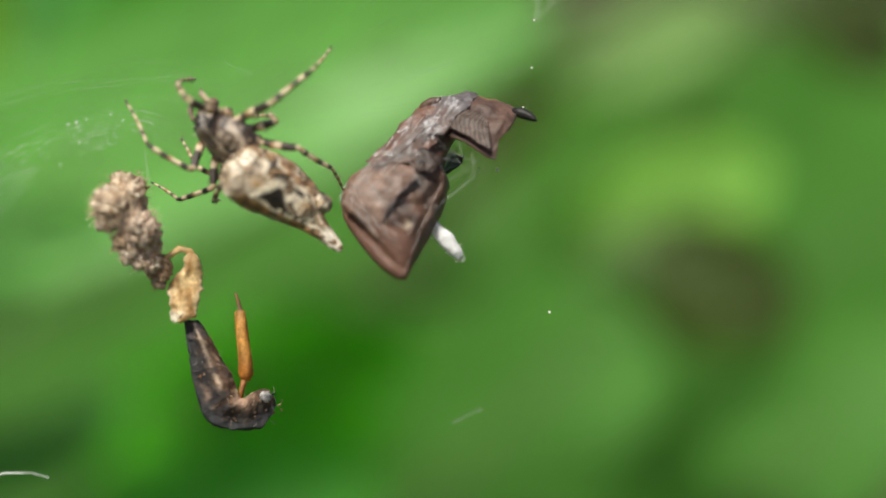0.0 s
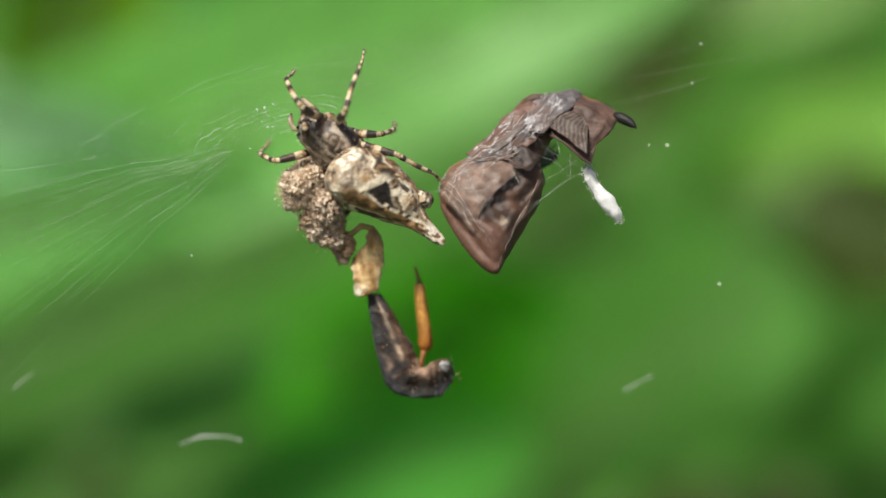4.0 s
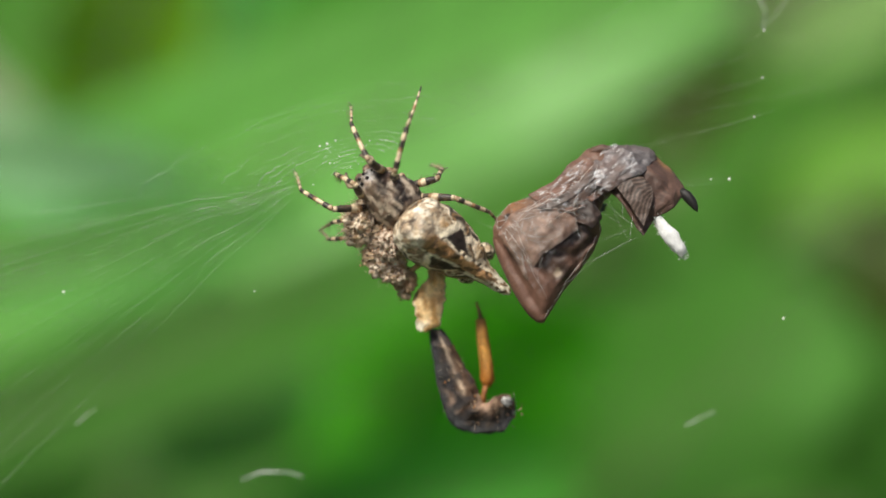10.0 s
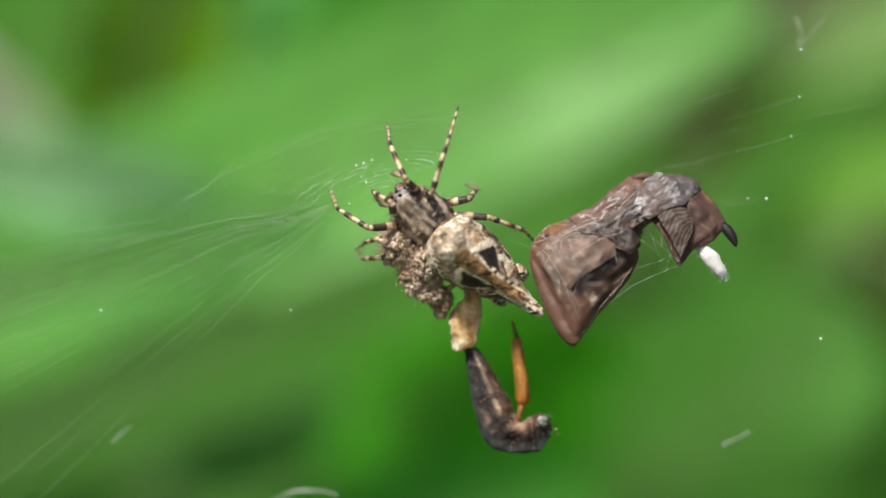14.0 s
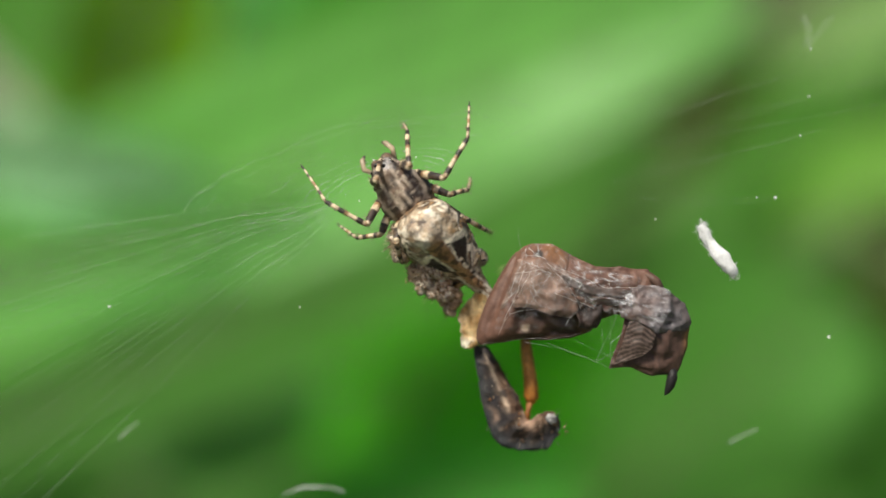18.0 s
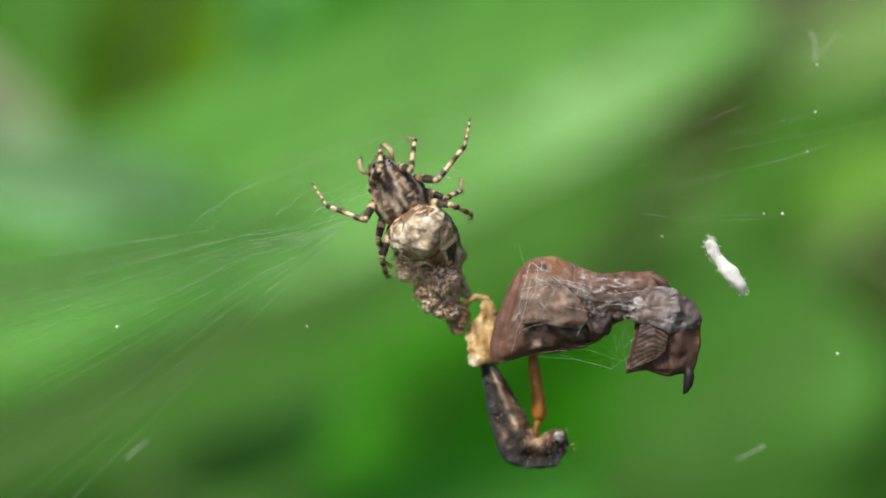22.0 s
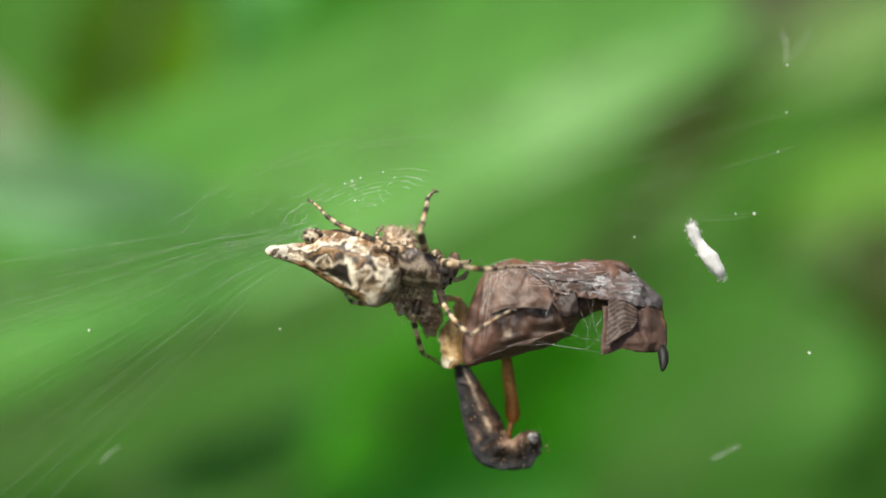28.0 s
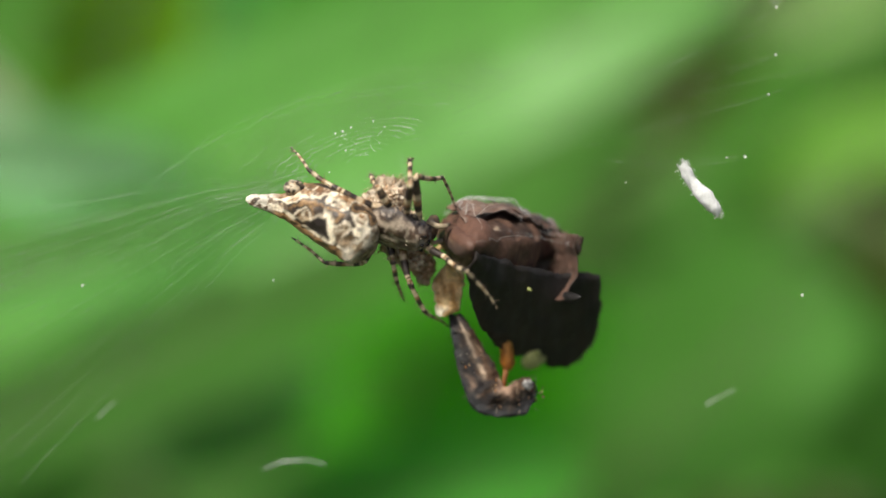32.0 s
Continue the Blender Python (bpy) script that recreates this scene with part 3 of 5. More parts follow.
    for i in range(K):
        s = i / (K - 1) * (len(edge) - 1)
        lx, ly, rx, ry = [float(np.interp(s, range(len(edge)), [e[k] for e in edge])) for k in range(4)]
        half = math.hypot(rx - lx, ry - ly) / 2
        path.append(plan((lx + rx) / 2, (ly + ry) / 2, -60))
        rad.append(half * UNIT)
        for j in range(n):
            a = 2 * math.pi * j / n
            u = .5 - .5 * math.cos(a)
            x, y = lx + (rx - lx) * u, ly + (ry - ly) * u
            z = math.sin(a) * min(half, 20) * (.75 + .35 * math.cos(3 * a))
            q = Vector((x, y, z))
            z += 6 * grain(q, .06, 2) + 3 * grain(q, .16, 4)
            x, y = x + 2.5 * grain(q, .09, 6), y + 2.5 * grain(q, .09, 8)
            v.append(plan(x, y, -60 + z))
            c = mix(COAL, (.034, .03, .028), .5 + grain(q, .03, 3))
            inner = step(.35, .7, u + .35 * grain(q, .05, 5)) * step(.05, .2, s / len(edge))
            c = mix(c, (.11, .06, .032), inner * .8)
            c = mix(c, (.42, .3, .2), step(.26, .4, grain(q, .11, 9)) * (.15 + .6 * inner))
            c = mix(c, (.55, .43, .32), step(.06, .02, abs(u - .62 - .12 * grain(q, .02, 19))) * step(.04, .1, s / len(edge)) * step(.42, .34, s / len(edge)) * .8)
            c = mix(c, (.3, .2, .14), step(.16, .36, grain(q, .035, 29) + .1 * (inner - .5)) * step(.25, .35, s / len(edge)) * step(.72, .6, s / len(edge)) * .75)
            c = mix(c, COAL, step(.2, .35, grain(q, .05, 15)) * .8)
            c = mix(c, (.03, .034, .036), step(.3, .1, u) * .7)
            c = mix(c, (.5, .5, .5), step(.9, .97, s / (len(edge) - 1)) * step(-.1, .2, grain(q, .1, 1)))
            cols.append(c)
    shard = mesh("dark_shard", v, ring_faces(K, n), HUSK, string, cols, label="blackish curled husk with brown flecks")
    h = Heap()
    for _ in range(90):
        i = rnd.randrange(3, 54)
        d = Vector([rnd.gauss(0, 1) for _ in range(3)]).normalized()
        h.chip(path[i] + d * rad[i], rnd.uniform(2, 5) * UNIT, rnd.choice([TAN, UMBER, COAL, UMBER, RUST]), rnd)
    for _ in range(40):
        i = rnd.randrange(0, 56)
        d = Vector([rnd.gauss(0, 1) for _ in range(3)]).normalized()
        h.hair(path[i] + d * rad[i] * .9, d, rnd.uniform(8, 18) * UNIT, .7 * UNIT, (.3, .26, .2), rnd)
    tagged(h.make("crumb_rest", DEBRIS, shard), kind="stuff")
    v, f = ball((11 * UNIT, 11 * UNIT, 9 * UNIT), plan(903, 684, -44), 16, 10, .25, 2.0, 3)
    mesh("pale_cap", v, f, DEBRIS, shard, [mix((.55, .55, .53), COAL, .5 + 1.2 * grain((p - HUB) * 1000, 4.0, 2)) for p in v], label="pale grey end")
    # amber stalk
    line = ((849, 508, 2.2), (853, 520, 3), (857, 536, 4), (858, 540, 9), (860, 570, 10.5), (864, 600, 11), (868, 625, 12.5), (869, 645, 13), (866, 655, 9))
    path = [plan(x, y, -68) for x, y, _ in line]
    v, f, s = tube_geo(path, [r * UNIT for *_, r in line], 12)
    v = [p + (p - path[min(len(path) - 1, i // 12)]) * .35 * grain(p * 1e5, .9, 4) for i, p in enumerate(v)]
    cols = [mix(mix(mix((.16, .1, .04), (.66, .34, .08), step(.3, .4, q)), (.45, .15, .02), step(.6, .9, q) * .8), (.25, .1, .02), step(.1, .35, grain(p * 1e5, 1.4, 6)) * .5) for p, q in zip(v, s)]
    mesh("amber_stalk", v, f, AMBER, string, cols, label="orange-brown jointed stalk")
    v, f, s = tube_geo([plan(868, 648, -66), plan(862, 672, -62), plan(858, 705, -60)], [6 * UNIT, 5 * UNIT, 4 * UNIT], 8)
    mesh("stalk_foot", v, f, AMBER, string, [(.3, .12, .03)] * len(v))
    return string


build_debris()


# ---- white fluff on a thread ----
def build_fluff():
    rnd = random.Random(3)
    root = tagged(new("white_fluff"), "small white downy tuft caught on a silk thread", "fluff")
    origin = plan(1198, 382, 24)
    root.location = origin
    h = Heap()
    line = ((-31, 45, 4), (-32, 38, 9), (-28, 27, 11), (-20, 13, 9), (-9, 0, 9.5), (5, -14, 12.5), (17, -29, 12.5), (28, -43, 5))
    turn = SHEET.to_3x3()
    K = 40
    pts = [Vector((float(np.interp(i / (K - 1) * (len(line) - 1), range(len(line)), [l[0] for l in line])), float(np.interp(i / (K - 1) * (len(line) - 1), range(len(line)), [l[1] for l in line])), 0)) for i in range(K)]
    rr = [float(np.interp(i / (K - 1) * (len(line) - 1), range(len(line)), [l[2] for l in line])) for i in range(K)]
    v, f, _ = tube_geo(pts, rr, 18)
    v = [p + (p - pts[i // 18]) * (.55 * grain(p, .05, 3) + .15 * grain(p, .25, 5)) for i, p in enumerate(v)]
    h.add([turn @ p * UNIT for p in v], f, (.88, .89, .88))
    for x, y, r in line:
        for _ in range(90):
            d = Vector([rnd.gauss(0, 1) for _ in range(3)]).normalized()
            p = turn @ (Vector((x, y, 0)) + d * r * rnd.uniform(.8, 1.08) + Vector((rnd.uniform(-5, 5), rnd.uniform(-5, 5), 0))) * UNIT
            h.chip(p, rnd.uniform(.7, 1.6) * UNIT, (.88, .89, .88), rnd)
        for _ in range(5):
            d = Vector([rnd.gauss(0, 1) for _ in range(3)]).normalized()
            h.hair(turn @ (Vector((x, y, 0)) + d * r * .8) * UNIT, turn @ d, rnd.uniform(6, 14) * UNIT, .6 * UNIT, (.85, .86, .84), rnd)
    h.make("down", FLUFF, root)
    return root


# ---- the folded dry leaf ----
def build_dry_leaf():
    """Local space: lines of the plan with x along the fold, y up, z to the eye; the origin on the axis of its roll."""
    rnd = random.Random(21)
    root = tagged(new("dry_leaf"), "folded dead brown leaf wrapped in silk strands", "dead leaf")
    RUSSET, BROWN, GREYED, DARK = (.23, .108, .06), (.155, .082, .054), (.17, .12, .098), (.025, .018, .015)

    def shape(name, verts, faces, cols, label="", parent=root, thick=0.0, material=DRY_LEAF):
        ob = mesh(name, [Vector(v) * UNIT for v in verts], faces, material, parent, cols, True, label)
        if thick:
            m = ob.modifiers.new("thick", "SOLIDIFY")
            m.thickness, m.offset = thick * UNIT, 0
        return ob

    def leaf_tone(p, base, seed=0.0):
        k = .5 + .9 * grain(p, .018, seed) + .5 * grain(p, .06, seed + 3)
        c = mix(base, mix(RUSSET, GREYED, .5 + grain(p, .014, seed + 7)), .5 * k)
        c = mix(c, DARK, step(.2, .5, grain(p, .018, seed + 11) + .4 * grain(p, .07, seed)) * .25)
        vein = abs(math.sin(p[0] * .16 + p[1] * .05 + 2.5 * grain(p, .012, 5)))
        c = mix(c, tuple(v * .6 for v in c), step(.8, .98, vein) * .35)
        crease = abs(grain(p, .03, seed + 21))
        return mix(c, tuple(min(.5, v * 1.8) for v in c), step(.04, .01, crease) * .5)

    # pouch: slanted rings from the near edge to the neck; bottom x, y, top x, y, depth before and behind the fold
    st = ((-51, -93, -6, 81, 20, -27), (-40, -90, 4, 91, 34, -41), (-22, -85, 20, 98, 46, -52), (15, -75, 48, 101, 55, -61), (62, -70, 80, 90, 56, -65), (104, -60, 115, 74, 50, -63), (136, -46, 140, 67, 42, -56), (151, -22, 158, 69, 36, -48), (178, -10, 182, 71, 32, -37), (205, -9, 210, 72, 27, -27), (232, -8, 236, 63, 20, -20), (250, -4, 250, 46, 11, -12))

    def ring(u):
        s = min(1.0, max(0.0, u)) * (len(st) - 1)
        a = min(len(st) - 2, int(s))
        return [st[a][k] + (st[a + 1][k] - st[a][k]) * (s - a) for k in range(6)]

    def hollow(x, y):
        """How deep the open side of the pouch lies at a place: 0 on the skin, 1 in the hollow."""
        low = float(np.interp(x, (-40, -10, 60, 110), (-86, -81, -68, -55)))
        high = float(np.interp(x, (-40, 20, 70, 115), (-30, -8, -6, -12)))
        return step(low - 4, low + 8, y) * step(high + 14, high - 2, y) * step(-14, 16, x + .25 * (y + 40)) * step(124, 108, x)

    n, N = 84, 96
    verts, cols = [], []
    for i in range(-6, N):
        xb, yb, xt, yt, zf, zb = ring(max(0, i) / (N - 1))
        shrink, push = 1.0, 0.0
        if i < 0:       # the rounded near end
            shrink = math.cos((-i / 6) * 1.5)
            push = -20 * math.sin((-i / 6) * 1.5)
        for j in range(n):
            a = 2 * math.pi * j / n
            ca, sa = math.cos(a), math.sin(a)
            q = (abs(ca) ** .8 * (1 if ca > 0 else -1)) * shrink
            r = (abs(sa) ** .9 * (1 if sa > 0 else -1)) * shrink
            f = .5 + .5 * q
            x, y = xb + (xt - xb) * f, yb + (yt - yb) * f
            z = r * (zf if sa > 0 else -zb)
            x += push * (1 - .3 * q)
            deep = hollow(x, y) * step(.1, .5, sa)
            p = (x, y, z)
            z += 3 * grain(p, .025, 6) - 10 * abs(grain(p, .018, 23)) - 4 * abs(grain(p, .05, 27)) + 1.2 * grain(p, .09, 8)
            y += (4 * grain(p, .03, 2) + 2 * grain(p, .09, 4)) * (1 - abs(q) * .6)
            z -= deep * (11 + 12 * grain(p, .045, 31))
            verts.append((x, y, z))
            c = leaf_tone(p, BROWN, 2)
            c = mix(c, (.44, .2, .075), step(42, 92, y) * step(115, 20, x) * .85)
            c = mix(c, (.21, .105, .07), step(8, -20, x - (y + 93) * .26) * step(-.3, .2, sa) * .8)
            # underside: base brown lightened to put light on the downward face, then mottled
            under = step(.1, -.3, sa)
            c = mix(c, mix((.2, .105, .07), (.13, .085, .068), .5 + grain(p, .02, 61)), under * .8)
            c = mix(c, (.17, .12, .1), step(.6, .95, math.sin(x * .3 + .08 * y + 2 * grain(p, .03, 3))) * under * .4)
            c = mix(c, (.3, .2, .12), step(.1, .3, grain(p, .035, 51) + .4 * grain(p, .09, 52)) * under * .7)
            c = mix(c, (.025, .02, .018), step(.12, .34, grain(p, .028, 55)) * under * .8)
            # hollow: darker inner brown, with the cavity's shade put into the colour too
            c = mix(c, mix((.04, .025, .018), (.15, .08, .052), .4 + 1.2 * grain(p, .04, 33)), deep * .85)
            for hx, hy, hr in ((29, 79, 7.5), (37, 50, 3.5)):
                c = mix(c, (.03, .018, .012), step(hr + 1.5, hr - 1, math.hypot(x - hx, y - hy)) * step(0, .3, sa))
            c = mix(c, (.36, .28, .2), step(10, 6, math.hypot(x - 22, (y + 52) * 1.2) + 3 * grain(p, .1, 41)) * step(0, .3, sa))
            cols.append(c)
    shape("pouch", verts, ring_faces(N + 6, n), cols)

    def sheet(name, rows, base, seed, parent=root, thick=2.2, label="", sub=8, crumple=4.0, tone=None):
        """A crumpled blade between polylines; every row is a list of points."""
        nc = len(rows[0])
        R, C = (len(rows) - 1) * sub + 1, (nc - 1) * sub + 1
        vs, cs, fs = [], [], []
        for i in range(R):
            for j in range(C):
                fi, fj = min(i / sub, len(rows) - 1 - 1e-6), min(j / sub, nc - 1 - 1e-6)
                a, b = int(fi), int(fj)
                u, v = fi - a, fj - b
                p = (Vector(rows[a][b]) * (1 - u) * (1 - v) + Vector(rows[a + 1][b]) * u * (1 - v) + Vector(rows[a][b + 1]) * (1 - u) * v + Vector(rows[a + 1][b + 1]) * u * v)
                p = p + Vector((grain(p, .03, seed), grain(p, .03, seed + 2), grain(p, .03, seed + 5) * 1.5 - 3.4 * abs(grain(p, .02, seed + 21)) - 2.2 * abs(grain(p, .05, seed + 25)) + .5 * grain(p, .09, seed))) * crumple
                vs.append(p)
                cs.append(tone(p, i / (R - 1), j / (C - 1)) if tone else leaf_tone(p, base, seed))
        for i in range(R - 1):
            for j in range(C - 1):
                a = i * C + j
                fs.append((a, a + 1, a + C + 1, a + C))
        return shape(name, vs, fs, cs, label, parent, thick)

    def flap_tone(p, u, v):
        c = leaf_tone(p, (.32, .2, .145), 4)
        c = mix(c, (.32, .25, .21), step(.9, .98, abs(math.sin(v * 9 + u * 2 + 1.5 * grain(p, .03, 2)))) * step(.05, .3, u) * .55)
        return mix(c, (.22, .18, .165), step(.9, 1.0, u) * .6)
    # the flap that hangs over the hollow, and the dark pleats beside it
    sheet("front_flap", [[(-8, 66, 40), (30, 72, 56), (64, 64, 58), (92, 48, 52)], [(-14, 26, 44), (26, 26, 61), (66, 24, 65), (104, 12, 56)], [(-24, -16, 38), (24, -6, 58), (64, -12, 62), (108, -10, 52)], [(-26, -25, 34), (22, -13, 54), (58, -22, 58), (98, -24, 47)]], (.245, .165, .13), 4, crumple=2.8, tone=flap_tone)
    sheet("pleat", [[(84, 26, 60), (118, 18, 56), (150, 4, 48)], [(104, -14, 58), (126, -22, 52), (148, -18, 44)], [(112, -40, 46), (128, -40, 44), (144, -34, 36)]], (.045, .034, .03), 7, crumple=4.0)
    # upper strip that runs on to the neck, with a rolled end
    sheet("upper_strip", [[(84, 84, 34), (128, 70, 38), (174, 74, 32), (226, 75, 18)], [(80, 58, 56), (128, 46, 52), (174, 44, 44), (232, 48, 28)], [(86, 30, 64), (130, 20, 56), (176, 12, 46), (236, 14, 30)], [(110, 2, 60), (150, -6, 48), (182, -8, 40), (232, -8, 26)]], (.23, .12, .085), 6, crumple=3.6, sub=14)
    for q, (rise, back) in enumerate(((0, 0), (-16, 8))):
        sheet("strip_fold", [[(70 + 20 * q, 48 + rise, 66), (130, 34 + rise, 60), (200, 36 + rise, 46)], [(82 + 20 * q, 30 + rise, 68 - back), (134, 20 + rise, 60 - back), (206, 24 + rise, 45 - back)]], (.17, .135, .12), 33 + q, crumple=3.0)
    pts = [(214, 66, 12), (226, 64, 17), (240, 56, 20), (252, 42, 20)]
    v, f, s = tube_geo([Vector(p) for p in pts], [7, 9, 9, 6], 16)
    shape("rolled_end", v, f, [mix((.09, .055, .04), RUSSET, .7 * (1 - q)) for q in s])
    # the hanging end blade: silvery fold above, veined brown lobe below, with a black drip tip
    fold = sheet("silver_fold", [[(196, 44, 34), (232, 50, 36), (266, 42, 30), (300, 24, 12)], [(172, 18, 44), (226, 16, 53), (266, 8, 46), (312, -8, 14)], [(182, -10, 42), (220, -20, 50), (248, -32, 46), (304, -22, 18)]], (.2, .185, .19), 9, crumple=3.6, sub=14)

    def lobe_tone(p, u, v):
        c = mix((.12, .068, .05), (.2, .115, .085), .5 + grain(p, .03, 3))
        line = abs(math.sin(u * 6 + v * 40 + 4 * grain(p, .02, 6) + 2 * grain(p, .06, 2)))
        c = mix(c, (.05, .032, .025), step(.6, .95, line) * (.35 + .6 * grain(p, .03, 9)))
        c = mix(c, (.55, .28, .09), step(.88, 1.0, v) * step(.6, .2, u) * .8)
        return mix(c, (.02, .016, .014), step(.8, 1.0, u) * step(.5, .9, v))
    lobe = sheet("end_lobe", [[(194, -12, 26), (232, -16, 34), (270, -14, 32), (311, -12, 8)], [(188, -48, 28), (226, -50, 36), (268, -50, 34), (310, -48, 6)], [(180, -92, 18), (222, -92, 28), (264, -92, 28), (304, -84, 4)], [(178, -104, 12), (216, -98, 20), (254, -106, 18), (297, -102, 2)]], BROWN, 12, tone=lobe_tone, label="dark veined end of the leaf", crumple=3.0)
    v, f, s = tube_geo([Vector(p) for p in ((290, -92, 6), (291, -106, 5), (289, -122, 4), (285, -134, 3), (282, -140, 2))], [6, 9.5, 8.5, 5, .8], 14)
    shape("drip_tip", v, f, [(.015, .013, .012)] * len(v), "black pointed tip", lobe)
    sheet("lobe_fold", [[(198, -18, 42), (224, -14, 46), (248, -36, 42)], [(192, -52, 40), (222, -50, 46), (244, -60, 42)], [(182, -98, 28), (206, -86, 38), (228, -76, 40)]], (.2, .15, .12), 14, parent=lobe, sub=14, crumple=1.6, tone=lambda p, u, v: mix((.2, .14, .11), (.06, .04, .03), step(.3, .9, abs(math.sin(u * 26 + v * 5 + 1.6 * grain(p, .04, 4))))))

    # the black half of the blade behind, hinged along the fold: a rounded wing with a notch and two pale patches
    def black_tone(p, u, v):
        c = mix((.018, .018, .019), (.05, .036, .028), .35 + .9 * grain(p, .02, 4))
        rib = abs(math.sin(v * 34 + 1.5 * grain(p, .02, 3)))
        return mix(c, (.05, .05, .052), step(.85, .98, rib) * .35)
    lip = ((-24, 4), (2, 34), (34, 78), (80, 120), (120, 142), (166, 160), (190, 166), (214, 160), (270, 178), (312, 172), (334, 150), (338, 112), (328, 62))
    rows = [[(-20 + 290 * k / 12, -52 + 14 * math.sin(math.pi * k / 12), -34 - 18 * math.sin(math.pi * k / 12)) for k in range(13)]]
    for s in (.35, .7, 1.0):
        rows.append([(rows[0][k][0] * (1 - s) + lip[k][0] * s, rows[0][k][1] - 10 * math.sin(math.pi * s) * (1 - .5 * s), -34 - (lip[k][1] + 30) * s) for k in range(13)])
    blk = sheet("black_half", rows, DARK, 18, tone=black_tone, sub=4, label="blackened half of the leaf with pale patches", crumple=3.4)
    for x, y, z, a, b in ((226, -41, -234, 25, 20), (132, -49, -92, 4, 3)):
        vs, fs = ball((a, 7, b), (x, y, z), 18, 8, .45, 1.6, x)
        shape("pale_patch", vs, fs, [mix((.55, .6, .2), (.72, .72, .4), .5 + grain(p, .06, 3)) for p in vs], "pale yellow-green patch", blk, material=PATCH)

    # silk lashings, laid over the folds
    def skin(x, y):
        best = 36.0
        for k in range(40):
            xb, yb, xt, yt, zf, _ = ring(k / 39)
            f = (y - yb) / max(1.0, yt - yb)
            if 0 <= f <= 1 and abs(xb + (xt - xb) * f - x) < 8:
                best = zf * (abs(1 - (2 * f - 1) ** 2) ** .45)
        over = step(-26, -14, y) * step(74, 60, y) * step(-24, 0, x) * step(118, 90, x) * 15 + step(80, 100, x) * step(-10, 4, y) * 10
        return best + over + 2

    def strand(pts2, r, material, tint=None):
        pts = []
        for a, b in zip(pts2, pts2[1:]):
            m = max(3, int(math.hypot(b[0] - a[0], b[1] - a[1]) / 7))
            for q in range(m + (b == pts2[-1])):
                x, y = a[0] + (b[0] - a[0]) * q / m, a[1] + (b[1] - a[1]) * q / m
                pts.append(Vector((x + 1.5 * grain((x, y, 0), .05, 3), y + 2.5 * grain((x, y, 0), .05, 8), skin(x, y))))
        v, f, _ = tube_geo(pts, r, 4)
        shape("silk_lashing", v, f, [tint] * len(v) if tint else None, material=material)

    for k in range(80):
        xa = rnd.uniform(-20, 200)
        top, bot = float(np.interp(xa, [r[2] for r in st], [r[3] for r in st])), float(np.interp(xa, [r[0] for r in st], [r[1] for r in st]))
        ya = rnd.uniform(bot * .3 + 10, top - 8)
        ang = rnd.choice((rnd.gauss(-.35, .3), rnd.gauss(1.2, .5), rnd.gauss(-.8, .3)))
        ln, bow = rnd.uniform(30, 110), rnd.uniform(-14, 14)
        pts2 = []
        for q in range(7):
            s = q / 6
            x = xa + math.cos(ang) * ln * (s - .5) - math.sin(ang) * bow * math.sin(math.pi * s)
            y = ya + math.sin(ang) * ln * (s - .5) + math.cos(ang) * bow * math.sin(math.pi * s)
            x = min(215, max(-46, x))
            top, bot = float(np.interp(x, [r[2] for r in st], [r[3] for r in st])), float(np.interp(x, [r[0] for r in st], [r[1] for r in st]))
            y = min(top - 3, max(bot + 4, y))
            pts2.append((max(x, -41 + .26 * (y + 93)), y))
        strand(pts2, rnd.uniform(.14, .36), SILK if k % 2 else SILK_FAINT)
    # heavier strands: round the hollow, along the hem and over the neck
    for line in (((-48, -90), (-20, -82), (20, -72), (62, -66), (104, -56), (136, -42), (150, -18)), ((-24, -72), (-18, -48), (-8, -30), (6, -22), (30, -18)),
                 ((10, 88), (50, 60), (80, 34), (112, -8)), ((6, 62), (-2, 12), (-20, -50)), ((45, 62), (90, 44), (140, 24)), ((64, 14), (110, 4), (150, -8)),
                 ((94, 40), (140, 20), (190, -4)), ((150, -10), (172, 10), (200, 22)), ((120, 40), (156, 12), (180, -6)), ((20, 80), (14, 40), (-6, -10)),
                 ((-10, 40), (30, 52), (70, 46)), ((60, 60), (100, 50), (150, 36), (204, 42)), ((110, 50), (150, 26), (206, 20)),
                 ((140, 62), (170, 40), (200, 30)), ((150, 14), (176, 20), (206, 36))):
        strand(line, rnd.uniform(.18, .34), SILK_THICK, (.8, .78, .74))
    for gauze, rows in ((SILK_FILM, [[(88, 74, 52), (130, 64, 48), (174, 62, 42), (214, 60, 32)], [(96, 40, 70), (132, 32, 64), (174, 26, 54), (212, 22, 48)], [(112, 0, 66), (146, -6, 56), (176, -10, 50), (202, -14, 46)]]),
                        (SILK_GAUZE, [[(-8, 66, 50), (32, 70, 66), (84, 52, 66)], [(-20, 14, 58), (30, 14, 80), (96, 4, 74)], [(-36, -66, 44), (16, -50, 64), (108, -46, 62)]])):
        sheet("silk_film", rows, (1, 1, 1), 30, thick=0, crumple=2.4, tone=lambda p, u, v: (1, 1, 1)).data.materials[0] = gauze
    sheet("silk_film", [[(196, 46, 37), (232, 52, 40), (266, 44, 34)], [(174, 18, 48), (226, 16, 57), (266, 8, 50)], [(184, -10, 46), (220, -20, 54), (248, -32, 50)]], (1, 1, 1), 9, parent=fold, thick=0, crumple=3.2, tone=lambda p, u, v: (1, 1, 1)).data.materials[0] = SILK_FILM
